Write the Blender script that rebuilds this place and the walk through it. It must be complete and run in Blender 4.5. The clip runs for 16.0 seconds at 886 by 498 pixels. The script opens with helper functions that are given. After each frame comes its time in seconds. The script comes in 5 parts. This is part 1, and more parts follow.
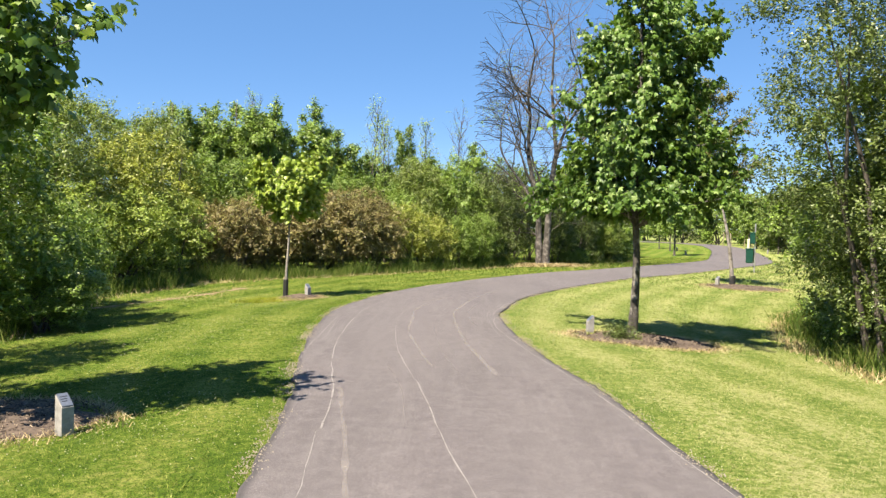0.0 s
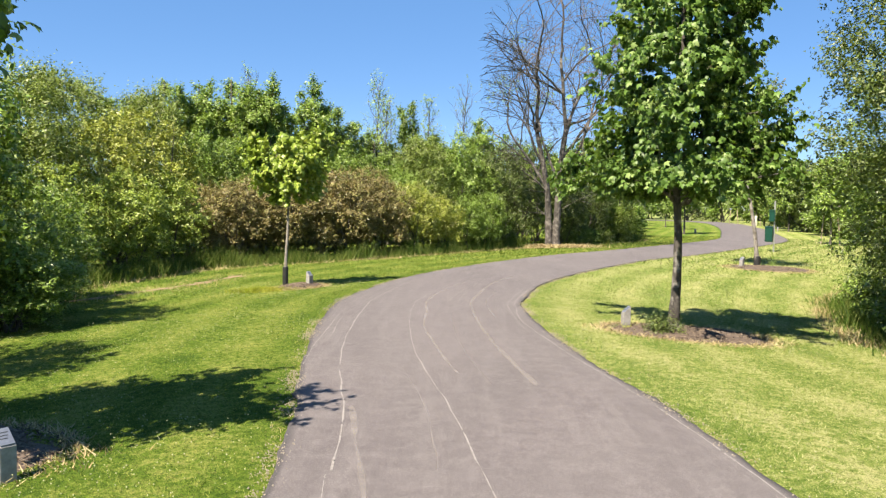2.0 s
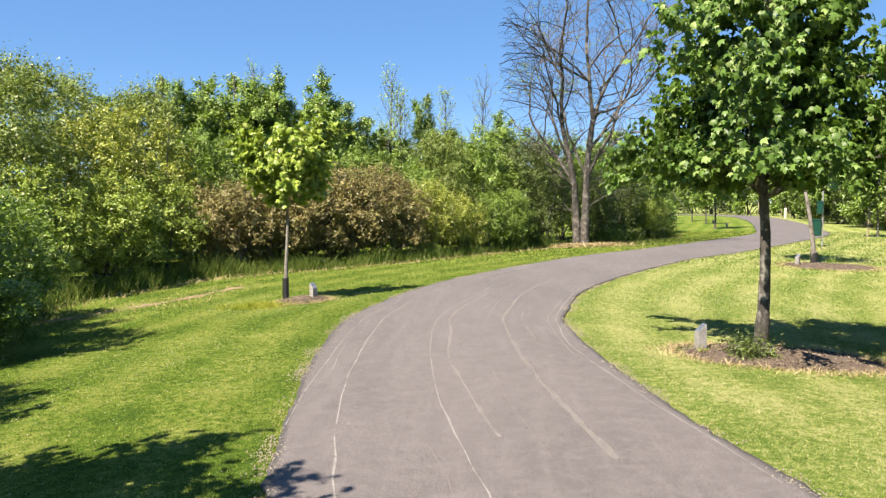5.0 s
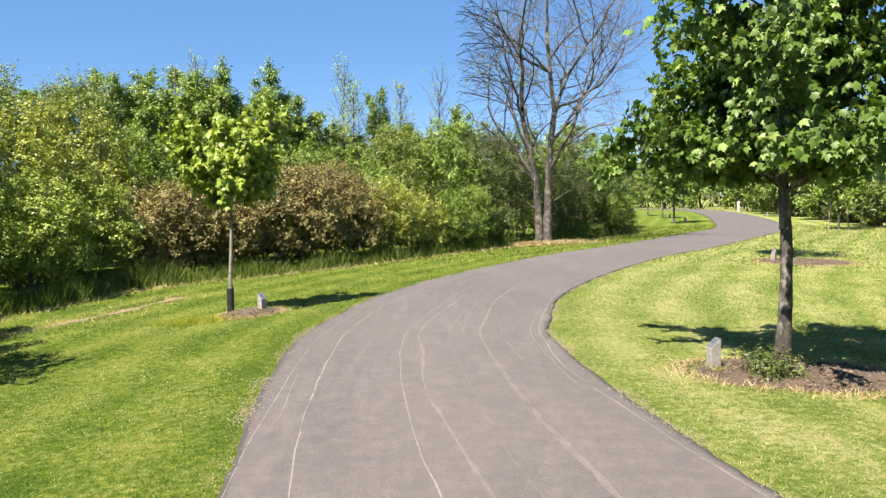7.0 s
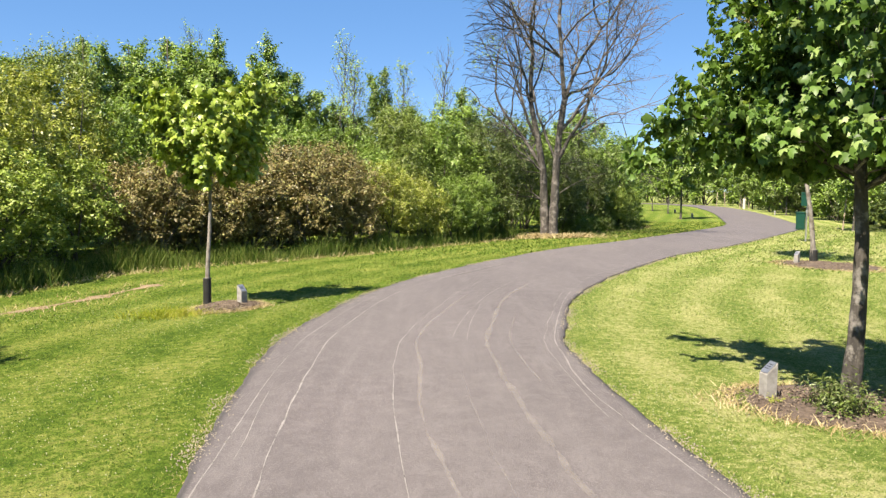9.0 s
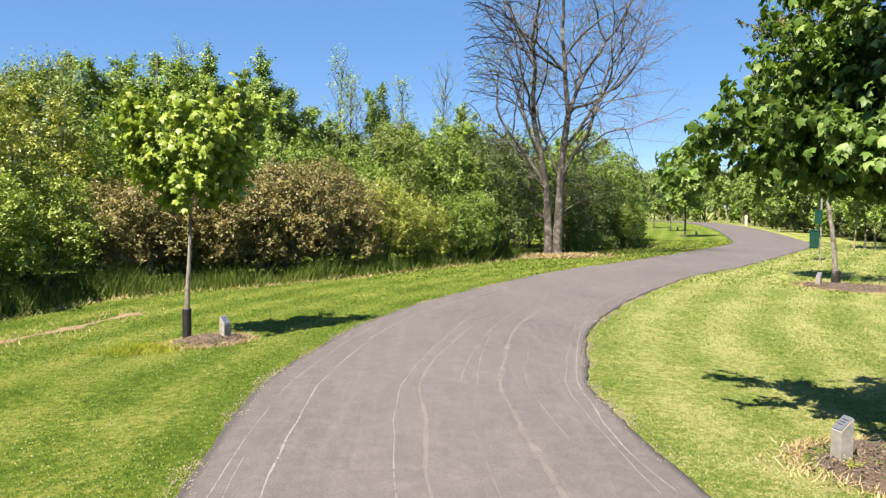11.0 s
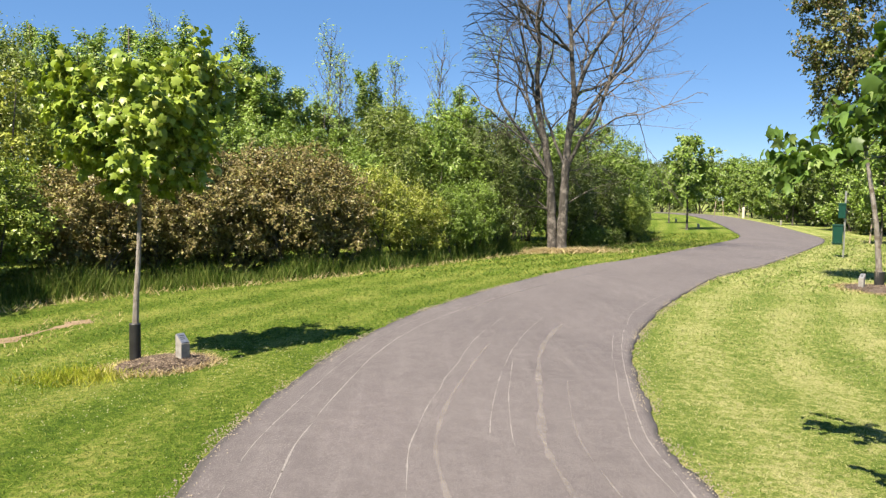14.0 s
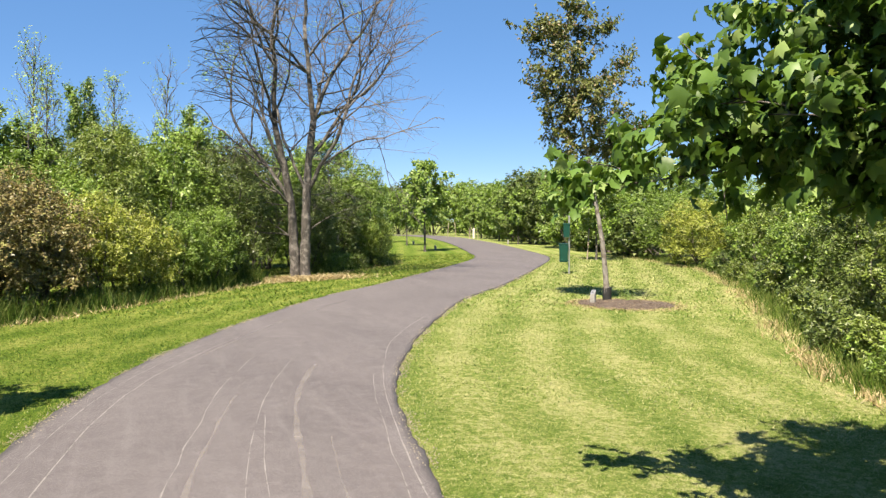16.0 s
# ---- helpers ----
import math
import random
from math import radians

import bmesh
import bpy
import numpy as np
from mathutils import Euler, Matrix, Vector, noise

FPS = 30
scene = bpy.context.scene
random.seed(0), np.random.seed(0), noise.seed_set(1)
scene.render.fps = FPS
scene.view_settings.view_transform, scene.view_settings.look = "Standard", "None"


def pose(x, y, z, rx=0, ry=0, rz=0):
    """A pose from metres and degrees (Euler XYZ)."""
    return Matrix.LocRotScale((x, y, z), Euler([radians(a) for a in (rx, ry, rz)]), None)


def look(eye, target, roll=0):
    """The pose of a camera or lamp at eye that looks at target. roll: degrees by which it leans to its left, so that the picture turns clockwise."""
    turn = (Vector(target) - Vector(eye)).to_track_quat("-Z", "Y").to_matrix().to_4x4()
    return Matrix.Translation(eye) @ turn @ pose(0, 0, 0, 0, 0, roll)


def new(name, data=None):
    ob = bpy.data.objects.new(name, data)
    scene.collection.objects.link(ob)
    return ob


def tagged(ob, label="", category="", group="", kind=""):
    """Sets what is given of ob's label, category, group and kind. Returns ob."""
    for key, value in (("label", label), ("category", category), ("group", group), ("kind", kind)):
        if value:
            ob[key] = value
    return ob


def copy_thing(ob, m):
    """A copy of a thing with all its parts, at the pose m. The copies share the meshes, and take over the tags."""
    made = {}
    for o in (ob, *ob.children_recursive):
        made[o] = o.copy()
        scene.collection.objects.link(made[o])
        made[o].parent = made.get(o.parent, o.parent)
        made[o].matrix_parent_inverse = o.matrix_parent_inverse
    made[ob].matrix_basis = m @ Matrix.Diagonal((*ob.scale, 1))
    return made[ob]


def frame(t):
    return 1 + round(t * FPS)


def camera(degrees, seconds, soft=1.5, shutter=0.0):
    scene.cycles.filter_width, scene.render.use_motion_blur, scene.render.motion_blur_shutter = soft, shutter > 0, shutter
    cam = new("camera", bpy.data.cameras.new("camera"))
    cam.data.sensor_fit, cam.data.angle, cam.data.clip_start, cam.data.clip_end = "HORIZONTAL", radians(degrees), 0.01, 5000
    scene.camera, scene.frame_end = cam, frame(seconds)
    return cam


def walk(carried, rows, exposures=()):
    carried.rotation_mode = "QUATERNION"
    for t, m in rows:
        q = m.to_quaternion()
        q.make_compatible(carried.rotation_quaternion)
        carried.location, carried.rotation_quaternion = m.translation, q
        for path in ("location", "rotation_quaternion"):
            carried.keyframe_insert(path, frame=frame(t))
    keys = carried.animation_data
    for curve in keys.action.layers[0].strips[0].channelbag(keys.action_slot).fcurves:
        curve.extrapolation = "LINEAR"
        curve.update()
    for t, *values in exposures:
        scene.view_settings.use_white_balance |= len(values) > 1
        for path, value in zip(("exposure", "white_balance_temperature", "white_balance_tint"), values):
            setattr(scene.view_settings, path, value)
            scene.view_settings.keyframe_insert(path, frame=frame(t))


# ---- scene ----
cam = camera(57.7, 16.0, soft=1.35)

# camera path: t, eye, target, roll
PATH = [
    (0, (0.149, 0.332, 1.447), (0.108, 2.331, 1.388), 1.5),
    (0.5, (0.068, 0.631, 1.466), (0.035, 2.629, 1.392), 1.0),
    (1, (0.048, 0.93, 1.451), (0.025, 2.928, 1.36), 0.7),
    (1.5, (-0.001, 1.235, 1.461), (-0.032, 3.233, 1.364), 1.1),
    (2, (-0.102, 1.556, 1.466), (-0.142, 3.553, 1.357), 0.9),
    (2.5, (-0.101, 1.879, 1.439), (-0.154, 3.875, 1.323), 1.0),
    (3, (-0.082, 2.238, 1.439), (-0.129, 4.234, 1.337), 2.0),
    (3.5, (-0.135, 2.631, 1.459), (-0.114, 4.631, 1.413), 0.7),
    (4, (-0.205, 2.842, 1.451), (-0.264, 4.839, 1.353), -0.7),
    (4.2, (-0.21, 2.982, 1.449), (-0.311, 4.976, 1.341), -0.7),
    (6.5, (-0.381, 4.496, 1.455), (-0.38, 6.493, 1.342), -0.3),
    (7, (-0.432, 4.807, 1.466), (-0.401, 6.803, 1.347), -1.1),
    (7.5, (-0.414, 5.146, 1.448), (-0.396, 7.141, 1.307), -0.4),
    (8, (-0.413, 5.448, 1.447), (-0.411, 7.442, 1.294), 0.5),
    (8.5, (-0.454, 5.753, 1.467), (-0.446, 7.747, 1.317), 0.7),
    (9, (-0.463, 5.986, 1.457), (-0.429, 7.98, 1.308), 0.7),
    (9.5, (-0.435, 6.268, 1.47), (-0.393, 8.264, 1.348), 1.1),
    (9.7, (-0.449, 6.375, 1.475), (-0.404, 8.371, 1.36), 0.9),
    (11.8, (-0.6, 7.439, 1.495), (-0.559, 9.436, 1.39), 0.3),
    (12, (-0.629, 7.6, 1.497), (-0.577, 9.596, 1.385), 0.1),
    (12.5, (-0.641, 7.87, 1.484), (-0.579, 9.864, 1.355), 0.3),
    (13, (-0.621, 8.198, 1.495), (-0.579, 10.194, 1.368), 1.1),
    (13.5, (-0.676, 8.509, 1.482), (-0.633, 10.504, 1.353), 1.3),
    (14, (-0.705, 8.744, 1.511), (-0.637, 10.739, 1.379), 0.9),
    (14.5, (-0.665, 9.06, 1.508), (-0.584, 11.056, 1.402), 0.6),
    (15, (-0.643, 9.257, 1.51), (-0.392, 11.24, 1.43), 0.6),
    (15.5, (-0.686, 9.485, 1.528), (-0.16, 11.414, 1.459), 0.0),
    (16, (-0.688, 9.554, 1.544), (0.009, 11.427, 1.476), -0.2),
]
walk(cam, [(t, look(eye, target, roll)) for t, eye, target, roll in PATH],
     exposures=[(t, stops, 7000, 12) for t, stops in ((0, 1.60), (3.5, 1.62), (7, 1.57), (9.5, 1.57), (12, 1.49), (14.5, 1.43), (16, 1.48))])

# ---- world, sun, exposure ----
SUN_AZ, SUN_EL = 219.0, 55.0      # degrees: clockwise from +y, above the horizon
world = bpy.data.worlds.new("world")
scene.world = world
world.use_nodes = True
wn = world.node_tree.nodes
sky = wn.new("ShaderNodeTexSky")
sky.sky_type = 'NISHITA'
sky.sun_disc = False
sky.sun_elevation, sky.sun_rotation = radians(SUN_EL), radians(SUN_AZ)
sky.altitude = 3000
sky.air_density, sky.dust_density, sky.ozone_density = 0.85, 0.0, 0.9
rich = wn.new("ShaderNodeHueSaturation")
rich.inputs["Saturation"].default_value = 1.22
rich.inputs["Hue"].default_value = 0.501
world.node_tree.links.new(sky.outputs[0], rich.inputs["Color"])
even = wn.new("ShaderNodeMix")        # a clear summer sky, evenly blue down to the horizon
even.data_type = 'RGBA'
even.inputs[0].default_value = 0.45
even.inputs[7].default_value = (1.1, 2.75, 5.9, 1)
world.node_tree.links.new(rich.outputs[0], even.inputs[6])
world.node_tree.links.new(even.outputs[2], wn["Background"].inputs[0])
wn["Background"].inputs[1].default_value = 0.061
sun = bpy.data.lights.new("sun", 'SUN')
sun.energy, sun.angle, sun.color = 5.0, radians(0.53), (1.0, 0.93, 0.80)
sun_ob = new("sun", sun)
_e, _a = radians(SUN_EL), radians(SUN_AZ)
_toward = Vector((math.sin(_a) * math.cos(_e), math.cos(_a) * math.cos(_e), math.sin(_e)))
sun_ob.matrix_world = look(_toward * 60, (0, 0, 0))

# ---- materials ----


def node(nt, kind, **inputs):
    n = nt.nodes.new(kind)
    for k, v in inputs.items():
        n.inputs[k].default_value = v
    return n


def material(name, rough=0.8, metal=0.0):
    m = bpy.data.materials.new(name)
    m.use_nodes = True
    b = m.node_tree.nodes["Principled BSDF"]
    b.inputs["Roughness"].default_value = rough
    b.inputs["Metallic"].default_value = metal
    return m, m.node_tree, b


def noise_tex(nt, scale, detail=4.0, rough=0.6, stretch=(1, 1, 1), turn=0.0):
    tc = nt.nodes.new("ShaderNodeTexCoord")
    mp = nt.nodes.new("ShaderNodeMapping")
    mp.inputs["Scale"].default_value = stretch
    mp.inputs["Rotation"].default_value = (0, 0, radians(turn))
    nt.links.new(tc.outputs["Object"], mp.inputs["Vector"])
    n = nt.nodes.new("ShaderNodeTexNoise")
    n.inputs["Scale"].default_value, n.inputs["Detail"].default_value, n.inputs["Roughness"].default_value = scale, detail, rough
    nt.links.new(mp.outputs[0], n.inputs["Vector"])
    return n.outputs["Fac"]


def ramp(nt, fac, *stops):
    r = nt.nodes.new("ShaderNodeValToRGB")
    while len(r.color_ramp.elements) < len(stops):
        r.color_ramp.elements.new(0.5)
    for e, (p, c) in zip(r.color_ramp.elements, stops):
        e.position, e.color = p, (*c, 1)
    nt.links.new(fac, r.inputs[0])
    return r.outputs[0]


def mix(nt, fac, a, b, blend='MIX'):
    m = nt.nodes.new("ShaderNodeMix")
    m.data_type, m.blend_type = 'RGBA', blend
    for sock, v in ((m.inputs[0], fac), (m.inputs[6], a), (m.inputs[7], b)):
        if isinstance(v, (int, float)):
            sock.default_value = v
        elif isinstance(v, tuple):
            sock.default_value = (*v, 1)
        else:
            nt.links.new(v, sock)
    return m.outputs[2]


def calc(nt, op, a, b=0.0):
    m = nt.nodes.new("ShaderNodeMath")
    m.operation = op
    for sock, v in ((m.inputs[0], a), (m.inputs[1], b)):
        if isinstance(v, (int, float)):
            sock.default_value = v
        else:
            nt.links.new(v, sock)
    return m.outputs[0]


def bump(nt, b, height, strength=0.4, distance=0.01):
    n = nt.nodes.new("ShaderNodeBump")
    n.inputs["Strength"].default_value, n.inputs["Distance"].default_value = strength, distance
    nt.links.new(height, n.inputs["Height"])
    nt.links.new(n.outputs[0], b.inputs["Normal"])


def chance(nt):
    """A random number for each leaf or blade, and for each single object."""
    g = nt.nodes.new("ShaderNodeNewGeometry")
    o = nt.nodes.new("ShaderNodeObjectInfo")
    return calc(nt, 'FRACT', calc(nt, 'ADD', g.outputs["Random Per Island"], o.outputs["Random"]))


def leaf_material(name, dark, light, tip, through_light=0.35, rough=0.42, patch=1.3):
    """Leaves: dark to light green by leaf and by patch, some of colour tip, partly translucent."""
    m, nt, b = material(name, rough)
    c = chance(nt)
    n = noise_tex(nt, patch, 2.0)
    f = calc(nt, 'ADD', calc(nt, 'MULTIPLY', c, 0.42), calc(nt, 'MULTIPLY', n, 0.63))
    col = ramp(nt, f, (0.18, dark), (0.72, light))
    c2 = calc(nt, 'FRACT', calc(nt, 'MULTIPLY', c, 17.3))
    col = mix(nt, calc(nt, 'MULTIPLY', calc(nt, 'GREATER_THAN', c2, 0.84), 0.85), col, tip)
    nt.links.new(col, b.inputs["Base Color"])
    b.inputs["Specular IOR Level"].default_value = 0.36
    t = nt.nodes.new("ShaderNodeBsdfTranslucent")
    nt.links.new(mix(nt, 1.0, col, (1.0, 1.0, 0.45), 'MULTIPLY'), t.inputs[0])
    s = nt.nodes.new("ShaderNodeMixShader")
    s.inputs[0].default_value = 0.58 * through_light
    nt.links.new(b.outputs[0], s.inputs[1])
    nt.links.new(t.outputs[0], s.inputs[2])
    nt.links.new(s.outputs[0], nt.nodes["Material Output"].inputs[0])
    return m


LEAF = {
    "maple": leaf_material("maple_leaf", (0.0298, 0.0673, 0.00667), (0.138, 0.239, 0.0504), (0.266, 0.359, 0.119), 0.62, 0.46),
    "sapling": leaf_material("sapling_leaf", (0.0892, 0.157, 0.0127), (0.303, 0.391, 0.0633), (0.428, 0.476, 0.138), 0.42),
    "light": leaf_material("light_leaf", (0.0624, 0.106, 0.0111), (0.303, 0.391, 0.0697), (0.411, 0.451, 0.143), 0.40),
    "green": leaf_material("green_leaf", (0.0303, 0.0578, 0.00713), (0.214, 0.323, 0.0523), (0.286, 0.356, 0.134), 0.38),
    "bright": leaf_material("bright_leaf", (0.0553, 0.0918, 0.00871), (0.258, 0.382, 0.0752), (0.356, 0.425, 0.158), 0.42),
    "olive": leaf_material("olive_leaf", (0.0411, 0.0595, 0.0095), (0.223, 0.293, 0.057), (0.303, 0.34, 0.158), 0.38),
    "yellow": leaf_material("yellowish_leaf", (0.0669, 0.0892, 0.0095), (0.356, 0.399, 0.0673), (0.464, 0.467, 0.174), 0.38),
    "brown": leaf_material("brownish_leaf", (0.0536, 0.0595, 0.0158), (0.268, 0.212, 0.0911), (0.356, 0.356, 0.119), 0.32, patch=2.6),
    # for dark green plants, and for shrubs whose shade is put into the colour
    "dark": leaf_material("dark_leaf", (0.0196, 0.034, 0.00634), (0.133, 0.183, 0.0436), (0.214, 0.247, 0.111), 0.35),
    "locust": leaf_material("locust_leaf", (0.0491, 0.0595, 0.0111), (0.17, 0.191, 0.0554), (0.223, 0.153, 0.0792), 0.4, patch=1.0),
}


def bark_material(name, a, b_, c_, scale=14.0, patchy=0.0):
    m, nt, b = material(name, 0.9)
    n = noise_tex(nt, scale, 6.0, 0.7, (1, 1, 0.25))
    big = noise_tex(nt, 6.5, 4.0, 0.65)
    col = ramp(nt, n, (0.32, a), (0.62, b_))
    col = mix(nt, ramp(nt, big, (0.50, (0, 0, 0)), (0.62, (1, 1, 1))), col, c_) if patchy else col
    nt.links.new(col, b.inputs["Base Color"])
    bump(nt, b, n, 1.0, 0.03)
    return m


BARK = bark_material("maple_bark", (0.0189, 0.0162, 0.0135), (0.0758, 0.0659, 0.0567), (0.216, 0.2, 0.178), patchy=1.0)
PALE_BARK = bark_material("sapling_bark", (0.144, 0.13, 0.115), (0.302, 0.274, 0.245), (0.13, 0.108, 0.0864), patchy=1.0)
DEAD_BARK = bark_material("dead_bark", (0.023, 0.0202, 0.0173), (0.09, 0.0785, 0.0677), (0.173, 0.155, 0.137), 11.0, 1.0)
TWIG_BARK = bark_material("twig_bark", (0.0432, 0.036, 0.0302), (0.108, 0.09, 0.0756), (0.2, 0.2, 0.2))


def mown(nt):
    """Mowing stripes, which run along beside the path."""
    at = nt.nodes.new("ShaderNodeAttribute")
    at.attribute_name = "mow"
    n = noise_tex(nt, 0.7, 2.0)
    w = calc(nt, 'ADD', calc(nt, 'MULTIPLY', at.outputs["Fac"], 6.3), calc(nt, 'MULTIPLY', n, 3.2))
    return calc(nt, 'ADD', calc(nt, 'MULTIPLY', calc(nt, 'SINE', w), 0.5), 0.5)


def blade_material(name, a, b_, c_, through_light=0.3):
    m, nt, b = material(name, 0.5)
    c = chance(nt)
    n = noise_tex(nt, 0.9, 4.0, 0.65)
    stripes = mown(nt)
    tufts = noise_tex(nt, 20.0, 4.0, 0.75)
    f = calc(nt, 'ADD', calc(nt, 'MULTIPLY', c, 0.48), calc(nt, 'MULTIPLY', n, 0.20))
    f = calc(nt, 'ADD', f, calc(nt, 'ADD', calc(nt, 'MULTIPLY', stripes, 0.085), calc(nt, 'MULTIPLY', tufts, 0.40)))
    col = ramp(nt, f, (0.40, a), (0.56, b_), (0.72, c_))
    nt.links.new(col, b.inputs["Base Color"])
    b.inputs["Specular IOR Level"].default_value = 0.14
    t = nt.nodes.new("ShaderNodeBsdfTranslucent")
    nt.links.new(col, t.inputs[0])
    s = nt.nodes.new("ShaderNodeMixShader")
    s.inputs[0].default_value = through_light
    nt.links.new(b.outputs[0], s.inputs[1])
    nt.links.new(t.outputs[0], s.inputs[2])
    nt.links.new(s.outputs[0], nt.nodes["Material Output"].inputs[0])
    return m


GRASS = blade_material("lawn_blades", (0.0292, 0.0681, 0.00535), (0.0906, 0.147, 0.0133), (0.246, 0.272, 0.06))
# brighter, yellower copy of the lawn blades, with full sun in its colour
SUNLIT_LAWN = blade_material("sunny_lawn_blades", (0.0676, 0.126, 0.0157), (0.182, 0.231, 0.0523), (0.379, 0.372, 0.173))
TALL = blade_material("tall_blades", (0.036, 0.0756, 0.0101), (0.0864, 0.144, 0.0216), (0.166, 0.194, 0.0504))
YELLOW_GRASS = blade_material("yellow_grass_blades", (0.144, 0.194, 0.0144), (0.245, 0.288, 0.0216), (0.36, 0.36, 0.0576))
STRAW = blade_material("straw_blades", (0.248, 0.182, 0.0871), (0.373, 0.29, 0.151), (0.463, 0.389, 0.222), 0.15)


def make_ground_material():
    """Short turf: fresh green on one side of the path, on the other yellow-green with sunlight put into the colour,
    finely tufted.
    """
    m, nt, b = material("lawn_turf", 0.95)
    at = nt.nodes.new("ShaderNodeAttribute")
    at.attribute_name = "mow"
    big = noise_tex(nt, 0.9, 4.0, 0.65)
    tuft = noise_tex(nt, 13.0, 5.0, 0.75)
    fine = noise_tex(nt, 75.0, 4.0, 0.75)
    f = calc(nt, 'ADD', calc(nt, 'MULTIPLY', big, 0.30), calc(nt, 'ADD', calc(nt, 'MULTIPLY', mown(nt), 0.07), calc(nt, 'MULTIPLY', tuft, 0.63)))
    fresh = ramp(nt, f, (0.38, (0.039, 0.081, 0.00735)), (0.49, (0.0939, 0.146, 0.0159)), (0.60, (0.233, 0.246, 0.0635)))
    # lighter ramp for the side that is coloured as sunlit
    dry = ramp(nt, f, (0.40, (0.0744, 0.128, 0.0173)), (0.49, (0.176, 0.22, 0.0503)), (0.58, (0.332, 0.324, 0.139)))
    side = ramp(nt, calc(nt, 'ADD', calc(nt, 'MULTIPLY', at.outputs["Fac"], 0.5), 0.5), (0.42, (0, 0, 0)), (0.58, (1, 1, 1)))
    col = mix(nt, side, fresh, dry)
    col = mix(nt, ramp(nt, fine, (0.36, (0.85, 0.85, 0.85)), (0.50, (0, 0, 0))), col, mix(nt, side, (0.0139, 0.0334, 0.00402), (0.0558, 0.0801, 0.0133)))
    col = mix(nt, ramp(nt, fine, (0.54, (0, 0, 0)), (0.68, (0.6, 0.6, 0.6))), col, mix(nt, side, (0.195, 0.257, 0.0467), (0.432, 0.425, 0.167)))
    nt.links.new(col, b.inputs["Base Color"])
    b.inputs["Specular IOR Level"].default_value = 0.1
    bump(nt, b, fine, 1.0, 0.02)
    return m


def make_asphalt():
    m, nt, b = material("worn_asphalt", 0.88)
    fine = noise_tex(nt, 75.0, 3.0, 0.75)
    grit = noise_tex(nt, 240.0, 1.0, 0.6)
    mid = noise_tex(nt, 7.0, 6.0, 0.75)
    big = noise_tex(nt, 0.55, 4.0, 0.6, (1.4, 0.5, 1), 20)
    drag = noise_tex(nt, 3.0, 5.0, 0.7, (2.2, 0.16, 1), -8)
    at = nt.nodes.new("ShaderNodeAttribute")
    at.attribute_name = "margin"
    col = ramp(nt, big, (0.36, (0.071, 0.0608, 0.0625)), (0.64, (0.0981, 0.0851, 0.0859)))
    col = mix(nt, ramp(nt, drag, (0.50, (0, 0, 0)), (0.72, (0.55, 0.55, 0.55))), col, (0.134, 0.12, 0.12))
    col = mix(nt, ramp(nt, mid, (0.44, (0, 0, 0)), (0.70, (0.6, 0.6, 0.6))), col, (0.141, 0.125, 0.125))
    col = mix(nt, ramp(nt, fine, (0.30, (0.85, 0.85, 0.85)), (0.50, (0, 0, 0))), col, (0.0458, 0.0402, 0.04))
    col = mix(nt, ramp(nt, grit, (0.58, (0, 0, 0)), (0.68, (0.75, 0.75, 0.75))), col, (0.226, 0.204, 0.2))
    col = mix(nt, calc(nt, 'MULTIPLY', at.outputs["Fac"], calc(nt, 'ADD', mid, 0.25)), col, (0.0323, 0.0297, 0.0302))
    nt.links.new(col, b.inputs["Base Color"])
    bump(nt, b, fine, 0.6, 0.006)
    return m


def plain(name, a, b_, scale, rough=0.85, metal=0.0, relief=0.4):
    m, nt, b = material(name, rough, metal)
    n = noise_tex(nt, scale, 5.0, 0.65)
    nt.links.new(ramp(nt, n, (0.3, a), (0.7, b_)), b.inputs["Base Color"])
    bump(nt, b, n, relief, 0.006)
    return m


def chips(name, a, b_, c_):
    m, nt, b = material(name, 0.9)
    nt.links.new(ramp(nt, chance(nt), (0.0, a), (0.6, b_), (1.0, c_)), b.inputs["Base Color"])
    return m


SOIL = make_ground_material()
ASPHALT = make_asphalt()


def scuffed(name, a, b_, scale, lo, hi, full=1.0):
    """A chalky mark that is worn through in places, so that the asphalt shows."""
    m = plain(name, a, b_, 30.0)
    nt = m.node_tree
    n = noise_tex(nt, scale, 5.0, 0.75)
    nt.links.new(ramp(nt, n, (lo, (0, 0, 0)), (hi, (full, full, full))), nt.nodes["Principled BSDF"].inputs["Alpha"])
    return m


SCRATCH = scuffed("chalky_scratch", (0.154, 0.142, 0.136), (0.248, 0.23, 0.218), 14.0, 0.18, 0.50)
FAINT = scuffed("faint_scuff", (0.207, 0.187, 0.174), (0.274, 0.244, 0.228), 5.0, 0.24, 0.7, 0.62)
MULCH = plain("mulch_bed", (0.0432, 0.0302, 0.0216), (0.115, 0.0828, 0.0612), 30.0, relief=1.0)
CHIP = chips("mulch_chip", (0.0403, 0.0277, 0.0196), (0.104, 0.0749, 0.0547), (0.242, 0.19, 0.135))
EARTH = plain("dry_earth", (0.122, 0.0792, 0.0468), (0.259, 0.187, 0.115), 12.0, relief=0.8)
GRIT = plain("dry_grit", (0.158, 0.133, 0.104), (0.331, 0.288, 0.223), 60.0)
POST = plain("weathered_post", (0.168, 0.158, 0.146), (0.309, 0.298, 0.281), 18.0)
PLAQUE = plain("brushed_plaque", (0.324, 0.324, 0.331), (0.468, 0.468, 0.475), 25.0, 0.35, 0.8, 0.1)
GUARD = plain("black_plastic", (0.012, 0.012, 0.012), (0.03, 0.03, 0.03), 10.0, 0.5)
GREEN_PAINT = plain("green_enamel", (0.00216, 0.0324, 0.0216), (0.00432, 0.0504, 0.0331), 8.0, 0.35, 0.0, 0.05)
